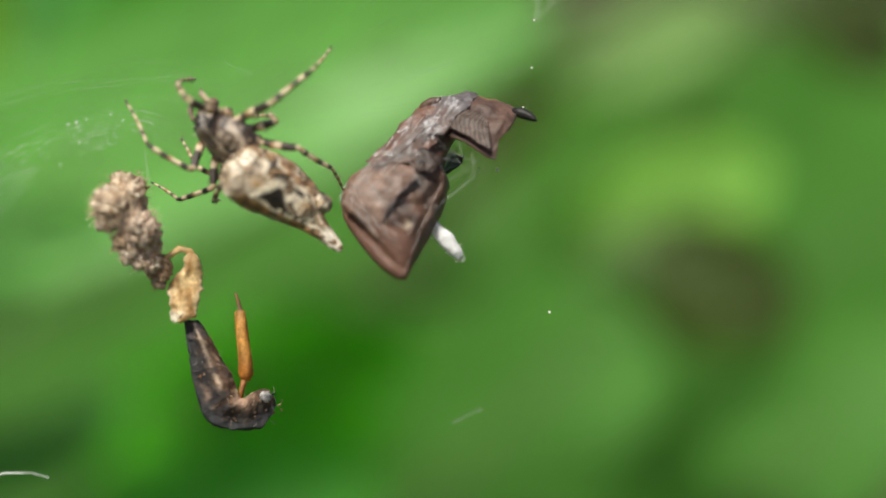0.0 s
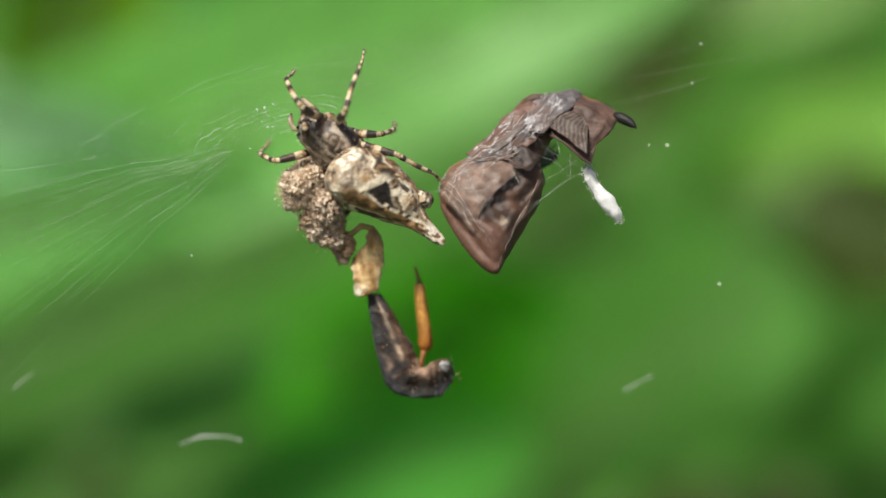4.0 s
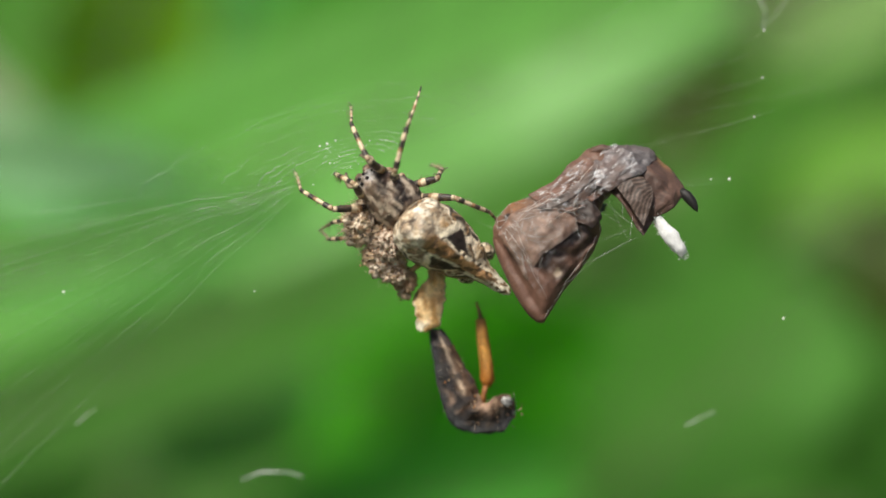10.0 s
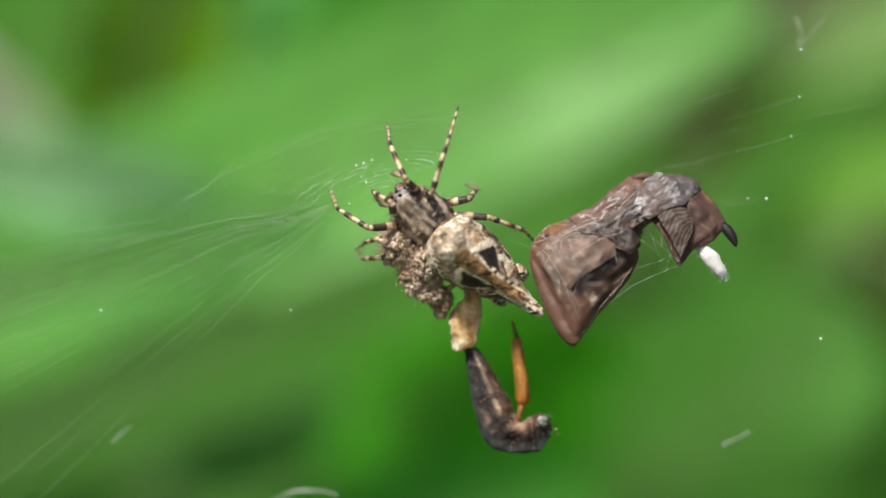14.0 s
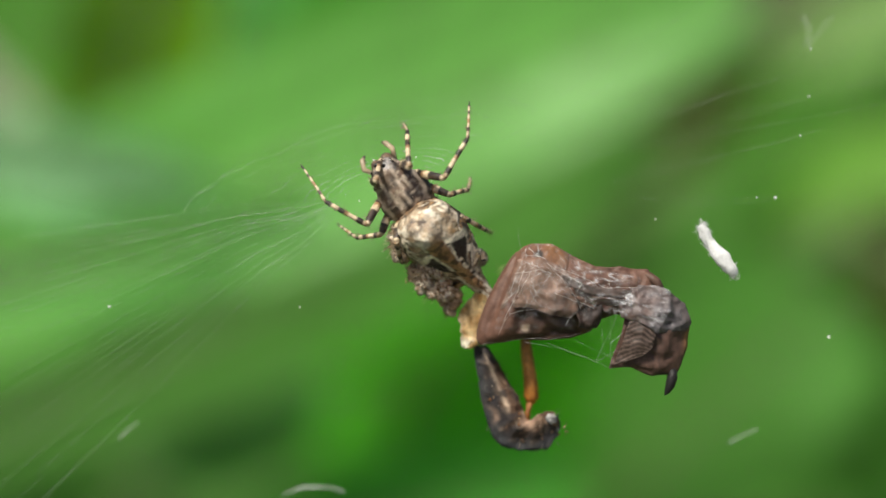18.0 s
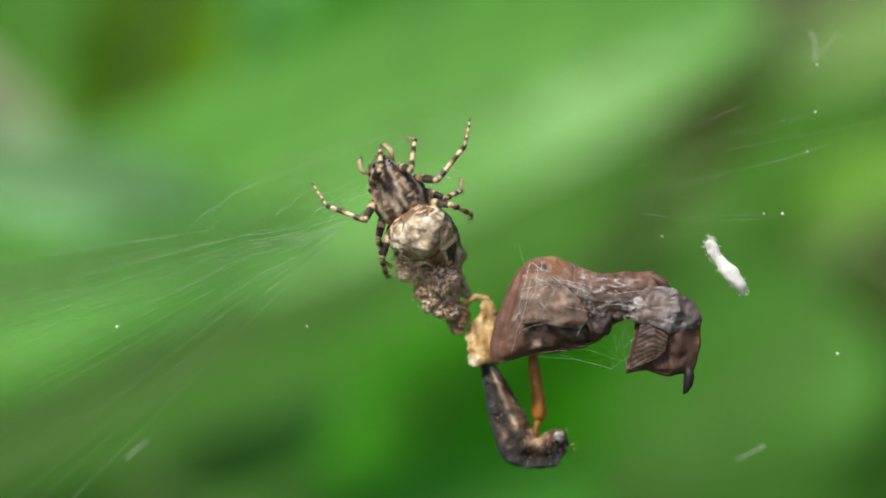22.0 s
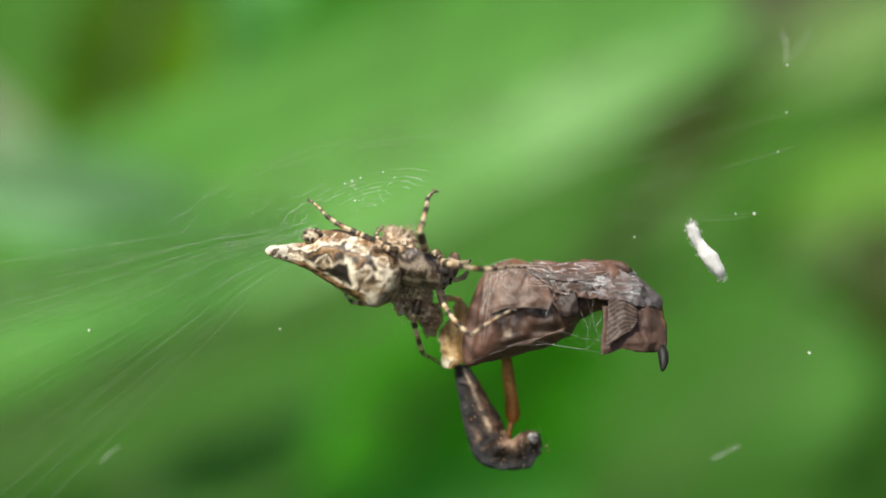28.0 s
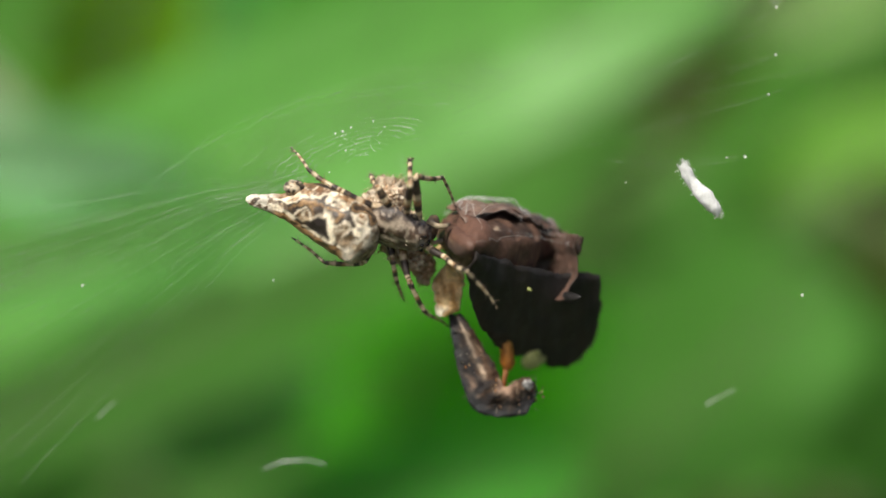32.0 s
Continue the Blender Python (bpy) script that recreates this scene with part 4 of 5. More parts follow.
    # threads drawn across the gap between pouch and lobe
    for pts in (((150, -22, 34), (160, -62, 28), (152, -96, 20)), ((166, -12, 38), (172, -60, 28), (180, -102, 16)), ((62, -72, 30), (104, -84, 22), (152, -96, 18), (180, -104, 14)), ((20, -76, 30), (90, -80, 24), (140, -92, 20), (152, -96, 20)), ((176, -8, 40), (170, -40, 30), (160, -62, 28)), ((152, -96, 20), (186, -70, 26)), ((172, -60, 28), (190, -40, 32)), ((2, 72, 34), (-8, 98, 24), (-12, 122, 8)), ((110, -62, 34), (150, -76, 24), (184, -86, 24))):
        v, f, _ = tube_geo([Vector(p) for p in pts], .24, 4)
        shape("silk_stay", v, f, None, material=SILK_FAINT if len(pts) > 2 else SILK)
    return root, (fold, lobe), blk


# ---- the spider ----
def build_spider():
    """Local space in millimetres: y to the head, z to the back, x to its right."""
    rnd = random.Random(8)
    root = tagged(new("spider"), "mottled brown and cream spider with a pointed tail", "spider")
    PALE, WHITE, BRN, BLK, GREY, ORANGE = (.54, .43, .28), (.84, .74, .55), (.24, .13, .055), (.022, .016, .013), (.22, .18, .14), (.42, .24, .09)
    # abdomen: (y, half width, middle z, height above, depth below)
    st = ((.5, .4, 1.0, .25, .3), (.4, .8, .98, .42, .55), (.15, 1.14, .95, .6, .8), (-.3, 1.36, .88, .74, 1.0), (-.9, 1.46, .78, .82, 1.2), (-1.5, 1.44, .7, .82, 1.3), (-2.1, 1.3, .62, .78, 1.3), (-2.7, 1.12, .54, .7, 1.22), (-3.2, .94, .48, .6, 1.05), (-3.6, .68, .45, .5, .68), (-4.0, .47, .46, .42, .44), (-4.5, .36, .5, .34, .34), (-5.0, .27, .53, .26, .26), (-5.3, .17, .54, .16, .16), (-5.42, .07, .54, .07, .07))
    N, n = 120, 90
    ys = [-s[0] for s in st]
    verts, cols = [], []
    for i in range(N):
        y = st[0][0] + (st[-1][0] - st[0][0]) * (i / (N - 1))
        w, zc, h, lo = [float(np.interp(-y, ys, [s[k] for s in st])) for k in (1, 2, 3, 4)]
        pull = -5.42 + (y + 5.42) * 1.02 - y
        for j in range(n):
            a = 2 * math.pi * j / n
            ca, sa = math.cos(a), math.sin(a)
            # peaked above like a roof towards the tail, round below
            peak = step(-.6, -2.2, y) * .32
            x = 1.0 * w * sa * (1 - peak * max(0, ca))
            z = zc + (h * (1.2 + .35 * math.exp(-((y + 1.3) / 1.2) ** 2) + .62 * math.exp(-((y + .5) / .5) ** 2 - (x / .55) ** 2)) if ca > 0 else lo * 1.18) * ca
            hump = math.exp(-((abs(x) - .5) / .42) ** 2 - ((y + .05) / .5) ** 2) * .2 * max(0, ca)
            p = Vector((x, y, z + hump))
            k = .07 * grain(p, 1.5, 2) + .045 * grain(p, 3.6, 5) + .022 * grain(p, 9.0, 1)
            d = Vector((sa, 0, ca))
            verts.append((p + d * k + Vector((0, pull, 0))) * MM)
            ax = abs(x) + .1 * grain(p, 2.4, 7)
            yy = y + .14 * grain(p, 2.0, 9)
            g1, g2, g3 = grain(p, 1.3, 11), grain(p, 4.0, 13), grain(p, 11.0, 17)
            c = mix((.13, .07, .03), (.54, .4, .23), .46 + 1.6 * g1 + .6 * g3)
            c = mix(c, ORANGE, step(.0, .25, grain(p, 1.1, 21)) * .7)
            # marbling: nested pale and dark worm lines
            wv = grain(p, 1.25, 41) + .16 * g2
            c = mix(c, WHITE, step(.09, .045, abs(wv - .14)) * .85)
            c = mix(c, BLK, step(.075, .035, abs(wv - .03)) * .95)
            c = mix(c, (.16, .1, .06), step(.035, .015, abs(wv - .26)) * .8)
            c = mix(c, (.1, .065, .04), step(-.24, -.32, wv) * .85)
            c = mix(c, BLK, step(.24, .34, g2 + .2 * g3) * .8)
            front = step(-1.3, -.6, yy) * step(.2, .7, ca)
            c = mix(c, mix((.5, .39, .26), (.08, .052, .035), .42 + 1.9 * g1 + 1.6 * g2 + .7 * g3), front * .85)
            c = mix(c, (.86, .78, .62), step(.1, -.4, yy) * step(-1.5, -.9, yy) * step(.75, .93, ca + .2 * g2) * step(-.1, .15, g1 + g2) * .7)
            c = mix(c, (.06, .045, .035), step(.05, .3, grain(p, .9, 71) + .25 * g2) * step(-1.2, -.6, yy) * .75)
            # brown clouds and ringed spots on the flank
            side_on = step(.75, .45, ca) * step(-.5, -.1, ca)
            c = mix(c, mix((.09, .055, .03), (.34, .21, .1), .5 + 1.5 * g2), step(-.05, .2, grain(p, 1.1, 81) + .25 * g2) * side_on * .85)
            for cy, cr in ((-1.3, .42), (-2.35, .36), (-3.2, .3)):
                d2 = math.hypot(yy - cy, (z - zc - .35) * 1.1) + .12 * g2
                c = mix(c, BLK, step(cr, cr - .16, d2 + .2 * g1) * step(.35, .6, abs(x) / max(.2, w)) * step(-.3, .1, g2) * .8)
                c = mix(c, WHITE, step(.07, .03, abs(d2 + .2 * g1 - cr - .07)) * step(.35, .6, abs(x) / max(.2, w)) * .45)
                c = mix(c, (.5, .36, .2), step(.12, .06, abs(d2 - cr * .45)) * step(.35, .6, abs(x) / max(.2, w)) * .5)
            # wavy pale stripe low on the flank, chestnut underside
            flank = ca + .3 * grain(p, .9, 61) + .1 * math.sin(y * 3.4)
            c = mix(c, mix((.36, .2, .085), (.17, .09, .045), .5 + 1.6 * g2 + .8 * g1), step(-.06, -.16, flank))
            c = mix(c, WHITE, step(.12, .06, abs(flank + .02) + .06 * g2) * .8)
            c = mix(c, (.09, .055, .035), step(-.75, -.92, flank) * .8)
            fine = grain(p, 2.9, 91) + .35 * grain(p, 7.0, 92)
            rough = max(step(.82, .6, ca) * step(-.85, -.6, ca), front) * .4
            c = mix(c, (.8, .7, .52), step(.08, .14, fine) * step(.3, .22, fine) * rough)
            c = mix(c, BLK, step(.11, .05, abs(fine - .01)) * rough)
            c = mix(c, (.2, .115, .05), step(-.16, -.26, fine) * rough)
            # bold ringed cells over the flanks: pale rim, black ring, brown heart
            cell, cells = grain(p, 1.3, 101) + .1 * g2, step(.88, .66, ca) * step(-.8, -.5, ca) * step(-3.9, -3.5, yy)
            c = mix(c, (.84, .74, .56), step(-.03, .03, cell) * step(.15, .1, cell) * cells * .9)
            c = mix(c, BLK, step(.1, .14, cell) * cells * .92)
            c = mix(c, mix((.4, .25, .11), (.2, .11, .05), .5 + g3), step(.22, .27, cell) * cells * .9)
            c = mix(c, BLK, step(.36, .4, cell) * cells * .9)
            c = mix(c, (.86, .78, .62), step(-.55, -.2, yy) * step(.1, .35, ca) * step(.95, .75, ca) * step(-.12, .05, g2 + .5 * g1) * .8)
            # dark wedges beside the band, with a pale crescent before them
            if ca > -.4:
                lead = -1.45 - .4 * (ax - .45)
                inside = min((lead - yy) / .1, (yy + 2.85 - 1.45 * (ax - .42)) / .1, (ax - .36) / .06)
                c = mix(c, WHITE, step(.34, .2, abs(yy - lead - .06) ) * step(.3, .5, ax) * step(1.35, 1.15, ax))
                c = mix(c, WHITE, step(-2.2, -.8, inside) * .4 * step(.36, .5, ax) * step(-3.2, -2.9, yy))
                c = mix(c, BLK, step(-.2, .6, inside))
            # band along the back
            half = .27 + .2 * step(-2.4, -1.0, yy)
            if ca > 0:
                band = step(half, half - .08, ax) * step(-.7, -1.05, yy) * step(-4.75, -4.3, yy)
                edge = step(half + .15, half + .04, ax) * step(-.8, -1.1, yy) * step(-5.0, -4.4, yy)
                c = mix(c, mix(BLK, WHITE, step(-.16, .02, g2 + .1)), edge * .9)
                c = mix(c, mix(mix(BRN, (.38, .22, .1), .5 + g1), (.1, .06, .03), step(.12, .3, g2)), band)
            tail = step(-3.8, -4.6, yy)
            c = mix(c, mix((.74, .68, .56), mix(BLK, BRN, .5 + g1), step(.06, .22, g2 + .4 * g3 + .1 * ca)), tail * .85)
            cols.append(c)
    abdomen = mesh("abdomen", verts, ring_faces(N, n), CUTICLE, root, cols)
    for sx in (-1, 1):
        v, f = ball((.36, .46, .36), (0, 0, 0), 26, 16, .14, 2.0, sx)
        cols = []
        for p in v:
            r = math.hypot(p.x * sx - .1, p.y) + .2 * grain(p, 3.0, 2) + .1 * grain(p, 8.0, 4)
            cols.append(mix(mix(WHITE, (.3, .2, .1), .5 + 1.4 * grain(p, 3.0, 6)), BLK, max(step(.02, .16, grain(p, 5.5, 8) + .5 * grain(p, 11.0, 3)), step(.22, .34, r) * step(-.15, .1, grain(p, 4.0, 12)))))
        mesh("tubercle", [(p + Vector((sx * .72, -3.45, -.12))) * MM for p in v], f, CUTICLE, abdomen, cols, label="knob with dark and cream marbling")
    v, f = ball((.42, .3, .35), (0, -2.9, -.45), 20, 12, .2, 2.0, 4)
    mesh("spinnerets", [p * MM for p in v], f, CUTICLE, abdomen, [mix(UMBER, TAN, .5 + grain(p, 6.0)) for p in v])
    # cephalothorax
    N, n = 54, 48
    verts, cols = [], []
    sec = ((-0.225, .4, .1, .34), (-0.09, .88, .12, .58), (0.315, 1.22, .14, .78), (0.81, 1.3, .16, .86), (1.26, 1.16, .2, .86), (1.665, .94, .24, .82), (2.115, .8, .26, .76), (2.475, .64, .2, .6), (2.655, .34, .1, .32))
    for i in range(N):
        y = sec[0][0] + (sec[-1][0] - sec[0][0]) * i / (N - 1)
        w, zc, h = [float(np.interp(y, [s[0] for s in sec], [s[k] for s in sec])) for k in (1, 2, 3)]
        for j in range(n):
            a = 2 * math.pi * j / n
            p = Vector((.96 * w * math.sin(a), y, zc + h * math.cos(a) * (1 if math.cos(a) > 0 else .8)))
            groove = math.exp(-((abs(p.x) - .28 - .25 * (1.6 - y)) / .09) ** 2) * step(.3, .8, y) * step(2.0, 1.5, y) * max(0, math.cos(a)) * .09
            p.z -= groove
            d = Vector((math.sin(a), 0, math.cos(a)))
            verts.append((p + d * (.03 * grain(p, 3.0, 3) + .02 * grain(p, 8.0))) * MM)
            g1, g2 = grain(p, 1.7, 31), grain(p, 5.0, 33)
            c = mix((.022, .017, .014), (.12, .075, .048), .5 + 1.5 * g1 + .5 * g2)
            streak = math.sin(abs(p.x) * 9 + 2.2 * grain(p, 1.2, 35) - y)
            c = mix(c, (.5, .41, .31), step(.35, .9, streak) * step(2.4, 1.7, y) * step(-.2, .5, math.cos(a)) * .75)
            c = mix(c, (.4, .38, .36), step(.12, .3, grain(p, 4.0, 37)) * step(1.8, 2.3, y) * .6)
            c = mix(c, (.1, .1, .105), step(.35, -.1, math.cos(a)) * step(-.2, .2, g1) * .7)
            c = mix(c, (.4, .33, .25), step(.3, .42, g2 + .3 * g1 + .18 * math.exp(-((abs(p.x) - .8) / .2) ** 2)) * .8)
            c = mix(c, (.36, .28, .2), math.exp(-(p.x / .13) ** 2) * step(.6, 1.2, y) * .35)
            cols.append(c)
    ceph = mesh("cephalothorax", verts, ring_faces(N, n)[:-2] + [tuple(range(n)), tuple((N - 1) * n + j for j in range(n))[::-1]], CUTICLE, root, cols)
    for x, y, z, r in ((-.16, 2.86, .6, .095), (.16, 2.86, .6, .095), (-.18, 2.6, .88, .09), (.18, 2.6, .88, .09), (-.5, 2.66, .6, .08), (.5, 2.66, .6, .08), (-.55, 2.52, .64, .07), (.55, 2.52, .64, .07)):
        v, f = ball((r,) * 3, (x, y * .9, z), 12, 8)
        mesh("eye", [p * MM for p in v], f, EYE_GLOSS, ceph)
    for sx in (-1, 1):
        v, f = ball((.27, .3, .5), (sx * .27, 2.58, -.2), 16, 12, .06, 2.0, sx)
        mesh("chelicera", [p * MM for p in v], f, CUTICLE, ceph, [mix((.2, .13, .08), BLK, .4 + grain(p, 5.0)) for p in v])
        pts = [Vector(p) * MM for p in ((sx * .55, 2.35, -.15), (sx * .8, 2.8, .1), (sx * .66, 3.15, -.05), (sx * .52, 3.3, -.3))]
        v, f, s = tube_geo(pts, [.1 * MM, .12 * MM, .13 * MM, .06 * MM], 10)
        mesh("pedipalp", v, f, LEG_SKIN, ceph, [mix(PALE, BLK, step(-.2, .4, math.sin(q * 14))) for q in s])
    # body hairs
    h = Heap()
    for _ in range(50):
        y = rnd.uniform(0, 2.5)
        w, zc, hh = [float(np.interp(y, [s[0] for s in sec], [s[k] for s in sec])) for k in (1, 2, 3)]
        a = rnd.uniform(-1.9, 1.9)
        p = Vector((w * math.sin(a), y, zc + hh * math.cos(a)))
        h.hair(p * MM, (math.sin(a), .5, math.cos(a)), .16 * MM, .010 * MM, (.6, .52, .4), rnd, .2)
    tagged(h.make("pale_hairs", LEG_SKIN, ceph), kind="stuff")

    def band(s, marks):
        for lo, hi, c in marks:
            if lo <= s < hi:
                return c
        return (.62, .5, .33)

    def segment(name, length, radii, marks, parent, bow=0.0, hairs=10):
        K = 26
        pts, rr = [], []
        for i in range(K):
            s = i / (K - 1)
            pts.append(Vector((0, s * length, bow * math.sin(math.pi * s))) * MM)
            rr.append(float(np.interp(s, [r[0] for r in radii], [r[1] for r in radii])) * MM)
        v, f, share = tube_geo(pts, rr, 12)
        cs = []
        for p, s in zip(v, share):
            c = band(s + .02 * grain(p * 1000, 3.0), marks)
            cs.append(mix(c, (.3, .2, .11), max(0, grain(p * 1000, 5.0, 3)) * .7))
        ob = mesh(name, v, f, LEG_SKIN, parent, cs)
        hp = Heap()
        for _ in range(hairs):
            i = rnd.randrange(2, K - 1)
            a = rnd.uniform(0, 6.3)
            d = Vector((math.cos(a), .8, math.sin(a)))
            hp.hair(pts[i] + Vector((math.cos(a), 0, math.sin(a))) * rr[i], d, .22 * MM, .012 * MM, (.2, .15, .1), rnd, .15)
        hp.make("bristles", LEG_SKIN, ob)
        return ob

    DK, OR = (.032, .024, .019), (.3, .17, .08)
    legs = {}
    size = {"1": 1.1, "2": 1.04, "3": .64, "4": .9}
    for side, sx in (("L", -1), ("R", 1)):
        for num in "1234":
            k = size[num]
            fe, ti, me = 2.05 * k, 1.95 * k, 2.15 * k
            fem = segment("femur", fe, ((0, .1), (.12, .15), (.5, .19), (.85, .16), (1, .12)), ((.0, .1, OR), (.24, .4, DK), (.4, .48, OR), (.62, .95, DK)), root, .12 * k, 14)
            tib = segment("tibia", ti, ((0, .11), (.2, .135), (.3, .1), (.6, .11), (.95, .095), (1, .078)), ((.0, .08, OR), (.12, .28, DK), (.46, .54, OR), (.54, .7, DK), (.86, 1.1, DK)), root, .08 * k, 16)
            met = segment("metatarsus", me, ((0, .075), (.3, .066), (.62, .058), (.66, .054), (.9, .042), (1, .022)), ((.0, .05, DK), (.2, .3, DK), (.44, .54, OR), (.66, .74, DK), (.86, 1.1, DK)), root, -.06 * k, 18)
            hip = Vector((sx * (.88 if num in "23" else .74), {"1": 1.95, "2": 1.35, "3": .75, "4": .2}[num], -.15))
            legs[side + num] = (fem, tib, met, fe, ti, me, hip)
            v, f = ball((.36, .27, .27), hip * .92, 18, 12, .16, 2.4, sx + float(num))
            mesh("coxa", [p * MM for p in v], f, LEG_SKIN, root, [mix(mix(PALE, (.2, .12, .06), .5 + 1.4 * grain(p, 3.0)), BLK, step(.1, .3, grain(p, 5.0, 3))) for p in v])
    return root, legs, abdomen


FLUFF_THING = build_fluff()
LEAF_THING, LEAF_ENDS, LEAF_BACK = build_dry_leaf()
SPIDER, LEGS, ABDOMEN = build_spider()


# ---- what moves ----
def motions():
    step_s = 0.25
    times = [i * step_s for i in range(int(32 / step_s) + 1)]
    BODY = (
        (0, 1039, 440, 786, 214, 55),
        (1, 971, 476, 704, 260, 55),
        (2, 968, 478, 704, 232, 52),
        (3, 944, 490, 661, 244, 45),
        (6, 903, 491, 623, 281, 25),
        (9, 905, 500, 648, 285, 14),
        (13, 901, 499, 639, 284, 10),
        (14.5, 901, 497, 639, 282, 10),
        (17, 818, 496, 596, 251, 12),
        (18, 788, 490, 593, 232, 12),
        (20, 812, 451, 582, 239, 12),
        (21, 784, 465, 592, 213, 10),
        (22, 722, 430, 579, 200, 5),
        (23, 619, 474, 689, 197, -15),
        (24, 526, 492, 743, 225, -56),
        (25, 498, 458, 785, 289, -60),
        (28, 446, 348, 759, 400, -62),
        (29, 455, 366, 793, 412, -62),
        (30, 442, 345, 762, 425, -62),
        (31, 426, 337, 753, 439, -62),
        (32, 423, 343, 733, 425, -62),
    )
    LEG_ROWS = {}
    LEG_ROWS["L1"] = ((0, 780, 302, 635, 157), (1, 681, 268, 638, 166), (2, 665, 232, 646, 158), (3, 670, 251, 685, 213), (6, 639, 304, 602, 291), (14.5, 639, 304, 602, 291), (17, 586, 261, 596, 231), (18, 591, 267, 598, 232), (20, 584, 261, 594, 233), (22, 587, 217, 570, 187), (23, 689, 199, 681, 127), (24, 750, 248, 739, 181), (25, 797, 288, 831, 189), (28, 755, 375, 891, 383), (30, 822, 336, 917, 356), (31, 766, 372, 861, 367), (32, 713, 318, 783, 368))
    LEG_ROWS["L2"] = ((0, 810, 347, 700, 317), (1, 692, 284, 686, 218), (2, 624, 307, 599, 269), (3, 610, 311, 610, 276), (6, 599, 344, 519, 269), (14.5, 599, 344, 519, 269), (17, 596, 351, 524, 269), (18, 576, 340, 443, 224), (20, 587, 342, 455, 224), (22, 562, 300, 462, 233), (23, 581, 289, 556, 234), (24, 696, 227, 666, 152), (25, 747, 234, 713, 132), (28, 706, 322, 736, 246), (30, 712, 296, 744, 239), (31, 701, 332, 733, 249), (32, 703, 333, 698, 288))
    LEG_ROWS["L3"] = ((0, 820, 332, 755, 247), (1, 652, 324, 604, 283), (2, 631, 377, 619, 354), (3, 660, 331, 705, 341), (6, 614, 359, 567, 379), (14.5, 614, 359, 567, 379), (17, 596, 376, 518, 336), (18, 593, 369, 518, 340), (20, 573, 360, 513, 332), (22, 580, 337, 604, 383), (23, 576, 299, 484, 241), (24, 604, 298, 571, 256), (25, 647, 288, 566, 241), (28, 649, 348, 639, 308), (30, 652, 341, 642, 311), (31, 641, 337, 631, 317), (32, 648, 333, 638, 313))
    LEG_ROWS["L4"] = ((0, 830, 322, 820, 347), (1, 727, 354, 722, 394), (2, 749, 427, 699, 447), (3, 825, 416, 735, 411), (6, 599, 409, 564, 379), (14.5, 599, 409, 564, 379), (17, 626, 381, 606, 351), (18, 626, 369, 646, 402), (20, 605, 402, 633, 400), (22, 587, 370, 616, 392), (23, 611, 369, 529, 339), (24, 571, 348, 525, 340), (25, 589, 302, 503, 236), (28, 581, 315, 505, 258), (30, 562, 311, 517, 261), (31, 566, 337, 503, 270), (32, 568, 328, 493, 255))
    LEG_ROWS["R1"] = ((0, 778, 197, 778, 142), (1, 759, 244, 768, 134), (2, 759, 227, 766, 134), (3, 657, 221, 640, 156), (6, 664, 264, 624, 154), (14.5, 664, 264, 624, 154), (17, 641, 236, 633, 151), (18, 647, 244, 634, 157), (20, 642, 235, 633, 150), (22, 639, 217, 629, 146), (23, 776, 281, 749, 111), (24, 762, 360, 812, 198), (25, 815, 359, 880, 347), (28, 747, 447, 869, 451), (30, 792, 441, 872, 431), (31, 791, 467, 911, 452), (32, 758, 453, 848, 543))
    LEG_ROWS["R2"] = ((0, 905, 197, 1007, 90), (1, 840, 263, 876, 164), (2, 819, 272, 846, 214), (3, 738, 226, 762, 121), (6, 707, 284, 754, 129), (14.5, 707, 284, 754, 129), (17, 701, 256, 754, 124), (18, 705, 261, 753, 124), (20, 698, 254, 753, 122), (22, 683, 233, 745, 118), (23, 781, 269, 806, 159), (24, 783, 298, 766, 248), (25, 778, 362, 790, 376), (28, 681, 508, 747, 565), (30, 727, 541, 802, 571), (31, 726, 592, 766, 592), (32, 703, 578, 765, 583))
    LEG_ROWS["R3"] = ((0, 915, 222, 875, 207), (1, 822, 269, 847, 266), (2, 794, 292, 819, 262), (3, 810, 271, 830, 241), (6, 781, 289, 767, 259), (14.5, 781, 289, 767, 259), (17, 746, 296, 759, 253), (18, 734, 294, 758, 253), (20, 712, 286, 749, 231), (22, 699, 262, 729, 221), (23, 729, 299, 724, 209), (24, 729, 338, 744, 358), (25, 772, 237, 770, 217), (28, 694, 478, 729, 488), (30, 687, 521, 707, 543), (31, 671, 557, 696, 557), (32, 673, 528, 685, 533))
    LEG_ROWS["R4"] = ((0, 995, 272, 1035, 332), (1, 902, 304, 952, 384), (2, 844, 347, 889, 422), (3, 845, 311, 920, 371), (6, 809, 324, 904, 379), (14.5, 809, 324, 904, 379), (17, 776, 346, 866, 421), (18, 776, 349, 797, 350), (20, 756, 300, 767, 217), (22, 708, 275, 741, 296), (23, 721, 319, 726, 359), (24, 709, 348, 719, 368), (25, 750, 352, 740, 382), (28, 626, 458, 543, 398), (30, 622, 471, 502, 401), (31, 596, 487, 488, 412), (32, 608, 483, 488, 413))
    TURN = SHEET.to_3x3()
    BACK = TURN.inverted()

    def soft_between(rows, t, i):
        for a, b in zip(rows, rows[1:]):
            if t <= b[0]:
                s = (t - a[0]) / (b[0] - a[0])
                s = .5 * s + .5 * (s * s * (3 - 2 * s))
                return a[i] + (b[i] - a[i]) * s
        return rows[-1][i]

    # body: its axis lies in the sheet, rolled about itself
    angles, last = [], None
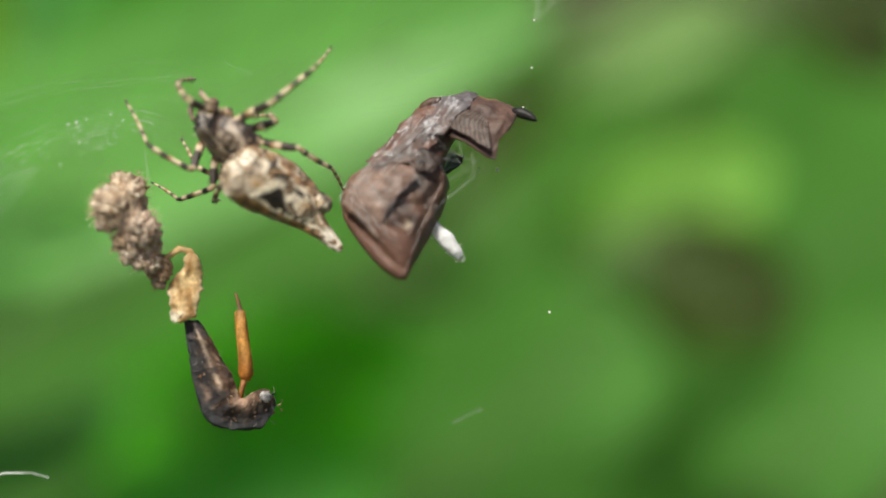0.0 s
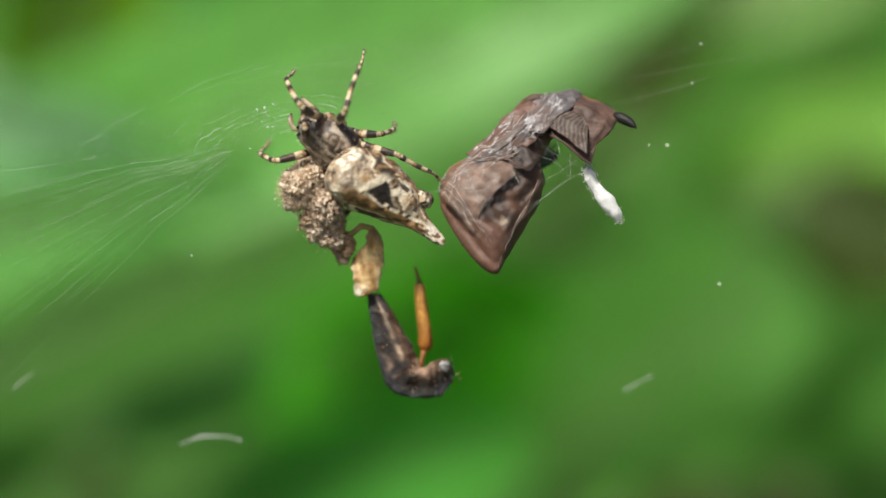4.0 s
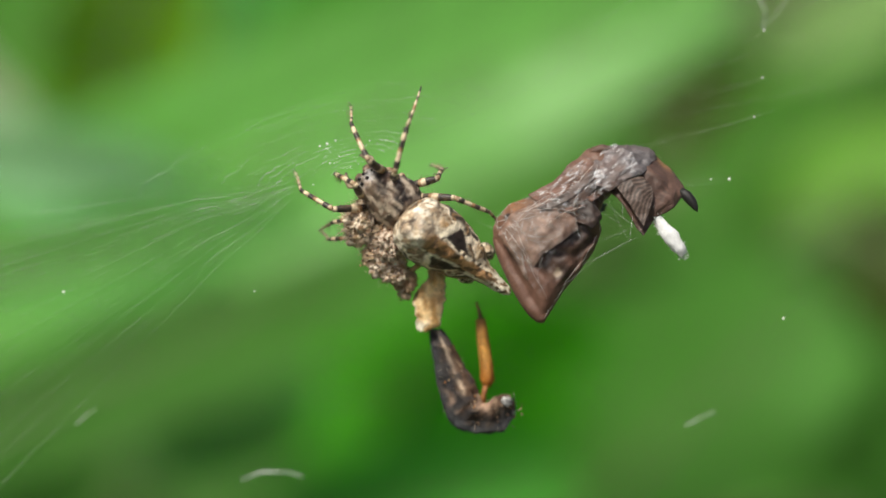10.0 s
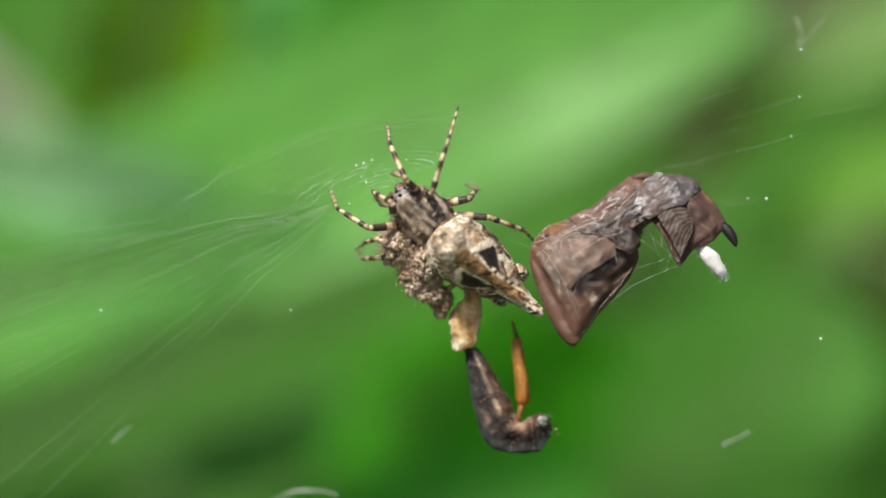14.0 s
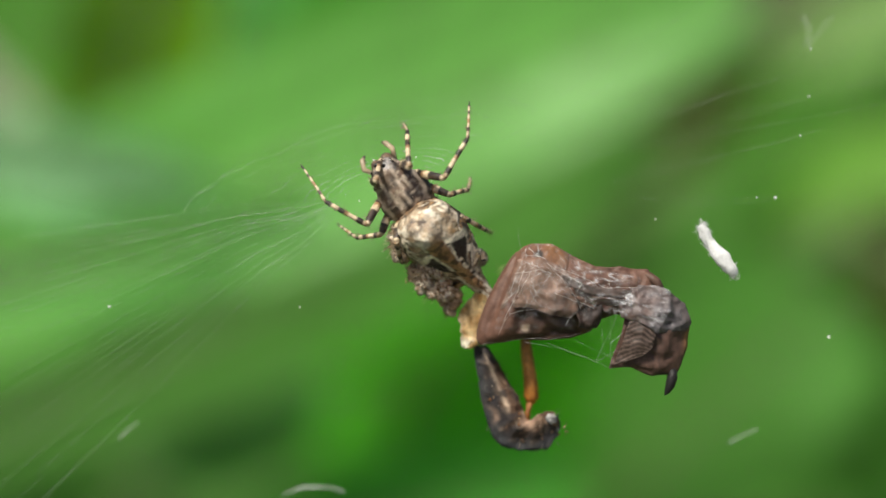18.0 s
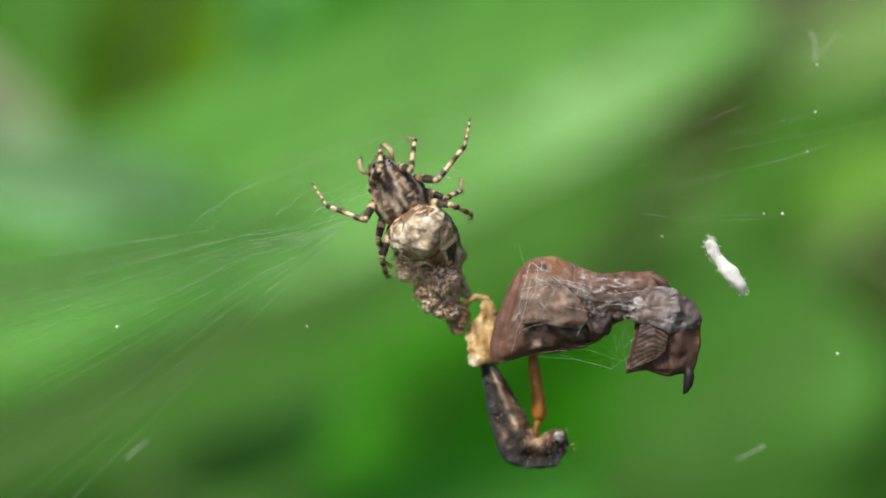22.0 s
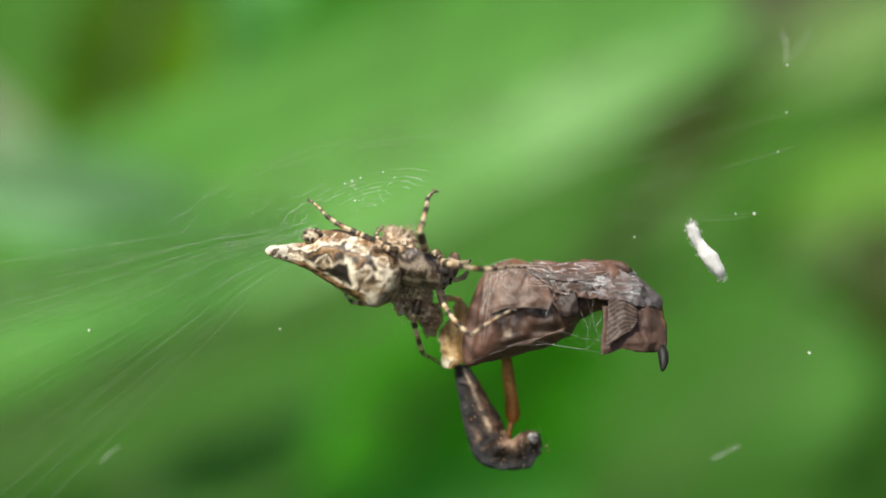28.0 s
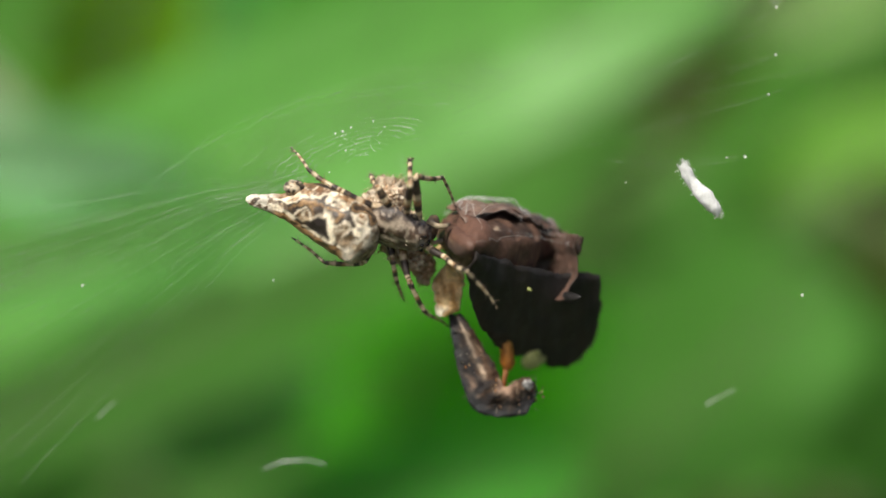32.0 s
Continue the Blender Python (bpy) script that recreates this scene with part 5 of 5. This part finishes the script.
    for r in BODY:
        a = math.degrees(math.atan2(r[2] - r[4], r[3] - r[1]))
        while last is not None and a - last > 180:
            a -= 360
        while last is not None and a - last < -180:
            a += 360
        angles.append((r[0], a, math.hypot(r[3] - r[1], r[4] - r[2]) / 40))
        last = a
    body, dips = {}, []
    for t in times:
        mx = (soft_between(BODY, t, 1) + soft_between(BODY, t, 3)) / 2
        my = (soft_between(BODY, t, 2) + soft_between(BODY, t, 4)) / 2
        a, roll = radians(soft_between(angles, t, 1)), radians(soft_between(BODY, t, 5))
        fwd = Vector((math.cos(a), math.sin(a), 0))
        side = Vector((-math.sin(a), math.cos(a), 0))
        up0 = fwd.cross(-side).normalized()
        if up0.z < 0:
            up0 = -up0
        up = up0 * math.cos(roll) + side * math.sin(roll)
        right = fwd.cross(up).normalized()
        rot = TURN @ Matrix((right, fwd, up)).transposed()
        where = plan(mx, my, soft_between(((0, 26), (14.5, 26), (17, 32), (24, 36), (32, 38)), t, 1)) - rot @ Vector((0, 2.66 - soft_between(angles, t, 2) / 2, .45)) * MM
        # the abdomen hangs from the waist, its tail dipping away
        upright = step(40, 18, abs(math.degrees(roll)))
        dip = math.acos(min(1.0, max(.79, (soft_between(angles, t, 2) - 2.71) / 5.77))) * upright
        dips.append((t, Matrix.Translation(Vector((0, .2 - .25 * upright, .6)) * MM) @ pose(0, 0, 0, math.degrees(dip), 0, 0) @ Matrix.Translation(Vector((0, -.35, -.6)) * MM)))
        body[t] = Matrix.Translation(where) @ rot.to_4x4()
    walk(SPIDER, [(t, body[t]) for t in times])
    walk(ABDOMEN, dips)

    def aimed(a, b, pole):
        """A pose at a with y along a-b and z towards the pole."""
        y = (b - a).normalized()
        x = y.cross(pole).normalized()
        return Matrix.Translation(a) @ Matrix((x, y, x.cross(y))).transposed().to_4x4()

    for name, (fem, tib, met, fe, ti, me, hip) in LEGS.items():
        rows = LEG_ROWS[name]
        keyed = ([], [], [])
        for t in times:
            B = body[t]
            inv = B.inverted()
            h = BACK @ (B @ (hip * MM) - HUB)
            kx, ky, tx, ty = [soft_between(rows, t, i) for i in (1, 2, 3, 4)]
            kn = BACK @ (plan(kx, ky, 30) - HUB)
            tp = BACK @ (plan(tx, ty, 0) - HUB)
            L = fe * MM
            d = Vector((kn.x - h.x, kn.y - h.y, 0))
            if d.length > L * .97:
                d *= L * .97 / d.length
            knee = h + d + Vector((0, 0, math.sqrt(max(0, L * L - d.length_squared)) * .9))
            knee = h + (knee - h).normalized() * L
            a, b = ti * MM, me * MM
            L = (a + b) * .95
            d = Vector((tp.x - knee.x, tp.y - knee.y, 0))
            if d.length > L * .98:
                d *= L * .98 / d.length
            over = step(24, 26, t) if name == "R1" else 0.0
            end = knee + d + Vector((0, 0, -math.sqrt(max(0, L * L - d.length_squared)) * (1 - over) + over * .8 * MM))
            e = end - knee
            D = e.length
            c = (a * a + D * D - b * b) / (2 * D)
            hgt = math.sqrt(max(0, a * a - c * c))
            e.normalize()
            out = (knee - h) - e * (knee - h).dot(e)
            out = out.normalized() if out.length > 1e-7 else e.orthogonal().normalized()
            ankle = knee + e * c + out * hgt
            pts = [inv @ (HUB + TURN @ q) for q in (h, knee, ankle, end)]
            pole = Vector((0, 0, 1)) + Vector((.1, .13, 0))
            for lst, p, q in zip(keyed, pts, pts[1:]):
                lst.append((t, aimed(p, q, pole)))
        for ob, lst in zip((fem, tib, met), keyed):
            walk(ob, lst)

    # dead leaf: its origin on the plan, swing in the sheet, roll about its length, turn about the upright
    SWING = (
        (0, 1098, 398, 54, 32, 9), (1, 1023, 439, 55, 32, 9), (2, 1004, 432, 54, 32, 9), (3, 960, 428, 52, 32, 9), (6, 958, 424, 47, 18, 9), (7, 956, 428, 46, 18, 9), (8, 954, 426, 46, 18, 9), (9, 943, 444, 42.7, 14, 9), (10, 940, 442, 42.7, 14, 9), (11, 942, 441, 42.2, 14, 9),
        (12, 939, 446, 40.8, 14, 9), (13, 941, 443, 40.4, 14, 9), (14, 938, 447, 39, 14, 9), (14.5, 937, 447, 38.5, 14, 9), (16.5, 886, 450, 22, 10, 6), (17, 867, 457, 10.5, 5, 0), (17.5, 845, 464, -1, 0, 0), (18, 838, 468, -6.8, 0, 0), (19, 837, 465, -3.8, 0, 0), (20, 841, 467, -3.6, 0, 0), (21, 847, 463, 0, 0, 0),
        (22, 841, 464, -.9, 0, 0), (23, 843, 462, 0, 0, 0), (24, 845, 462, 0, 0, 0), (25, 847, 460, .5, 0, 0), (25.5, 846, 462, -1, 1, 0), (28, 832, 466, 6, 28, 0), (28.5, 834, 465, 7, 31, 0), (29, 828, 464, 7, 34, 0),
        (30, 820, 460, 4, 42, 2), (30.4, 822, 452, 3, 46, 4), (30.8, 834, 446, 1, 48, 3), (31, 842, 440, -1, 50, 2), (31.4, 832, 428, -3, 64, 20), (32, 800, 420, -6, 80, 36),
    )
    rows = []
    for t in times:
        x, y, swing, roll, turn = [soft_between(SWING, t, i) for i in (1, 2, 3, 4, 5)]
        near = soft_between(((0, 34), (14.5, 32), (18, 0), (32, 0)), t, 1)
        rows.append((t, Matrix.Translation(plan(x, y, near)) @ TURN.to_4x4() @ pose(0, 0, 0, -roll, turn, swing)))
    walk(LEAF_THING, rows)

    # its end bends at the neck: degrees up, degrees round to the back
    BEND = ((0, 14, 10), (3, 12, 10), (7, 7, 8), (9, 2, 6), (14.5, 0, 4), (17, 0, 0), (25, 0, 0), (28, 2, 12), (29, 3, 32), (30, 4, 52), (30.8, 0, 26), (31, 0, 14), (31.5, 0, 56), (32, 0, 85))
    pivot = Vector((188, 0, 30)) * UNIT
    for ob in LEAF_ENDS:
        walk(ob, [(t, Matrix.Translation(pivot) @ pose(0, 0, 0, 0, soft_between(BEND, t, 2), soft_between(BEND, t, 1)) @ Matrix.Translation(-pivot)) for t in times[::2]])

    # the blackened half, hinged along the fold, lies edge on until the leaf turns over, then swings out and drops open:
    # degrees below the line of sight, degrees round to the back, lines towards the eye
    FOLD = ((0, -4, 72, 0), (30.25, -4, 72, 0), (30.5, 0, 50, 0), (30.75, 10, 14, 0), (31, 31, 0, 10), (31.4, 48, 0, 26), (32, 68, 0, 46))
    hinge = Vector((150, -48, -64)) * UNIT
    rows = []
    for t in times:
        swing, roll, turn = [soft_between(SWING, t, i) for i in (3, 4, 5)]
        down, back = soft_between(FOLD, t, 1), soft_between(FOLD, t, 2)
        open_wing = pose(0, 0, 0, -roll, turn, swing).inverted() @ pose(0, 0, 0, -down, turn + back, swing - 6 * math.cos(radians(back)))
        away = pose(0, 0, 0, -roll, turn, swing).inverted() @ (Vector((0, 58, -185)) * UNIT * math.sin(radians(back)) + Vector((0, 12, soft_between(FOLD, t, 3))) * UNIT)
        rows.append((t, Matrix.Translation(hinge + away) @ open_wing @ Matrix.Translation(-hinge)))
    walk(LEAF_BACK, rows)

    HANG = ((0, 1207, 402, 0, 30), (1, 1192, 383, -4, 30), (3, 1188, 378, -4, 30), (14, 1196, 384, -4, 20), (16.5, 1198, 384, -3, 0), (20, 1199, 384, -2, 20), (23, 1202, 378, -2, 20), (24, 1220, 362, -2, 20), (25, 1219, 357, -4, 20), (28, 1215, 355, -6, 20), (30.5, 1222, 353, -8, 20), (32, 1220, 346, -2, 20))
    walk(FLUFF_THING, [(t, Matrix.Translation(plan(x, y, z)) @ TURN.to_4x4() @ pose(0, 0, 0, 0, 0, a) @ TURN.inverted().to_4x4()) for t, x, y, a, z in HANG])


motions()
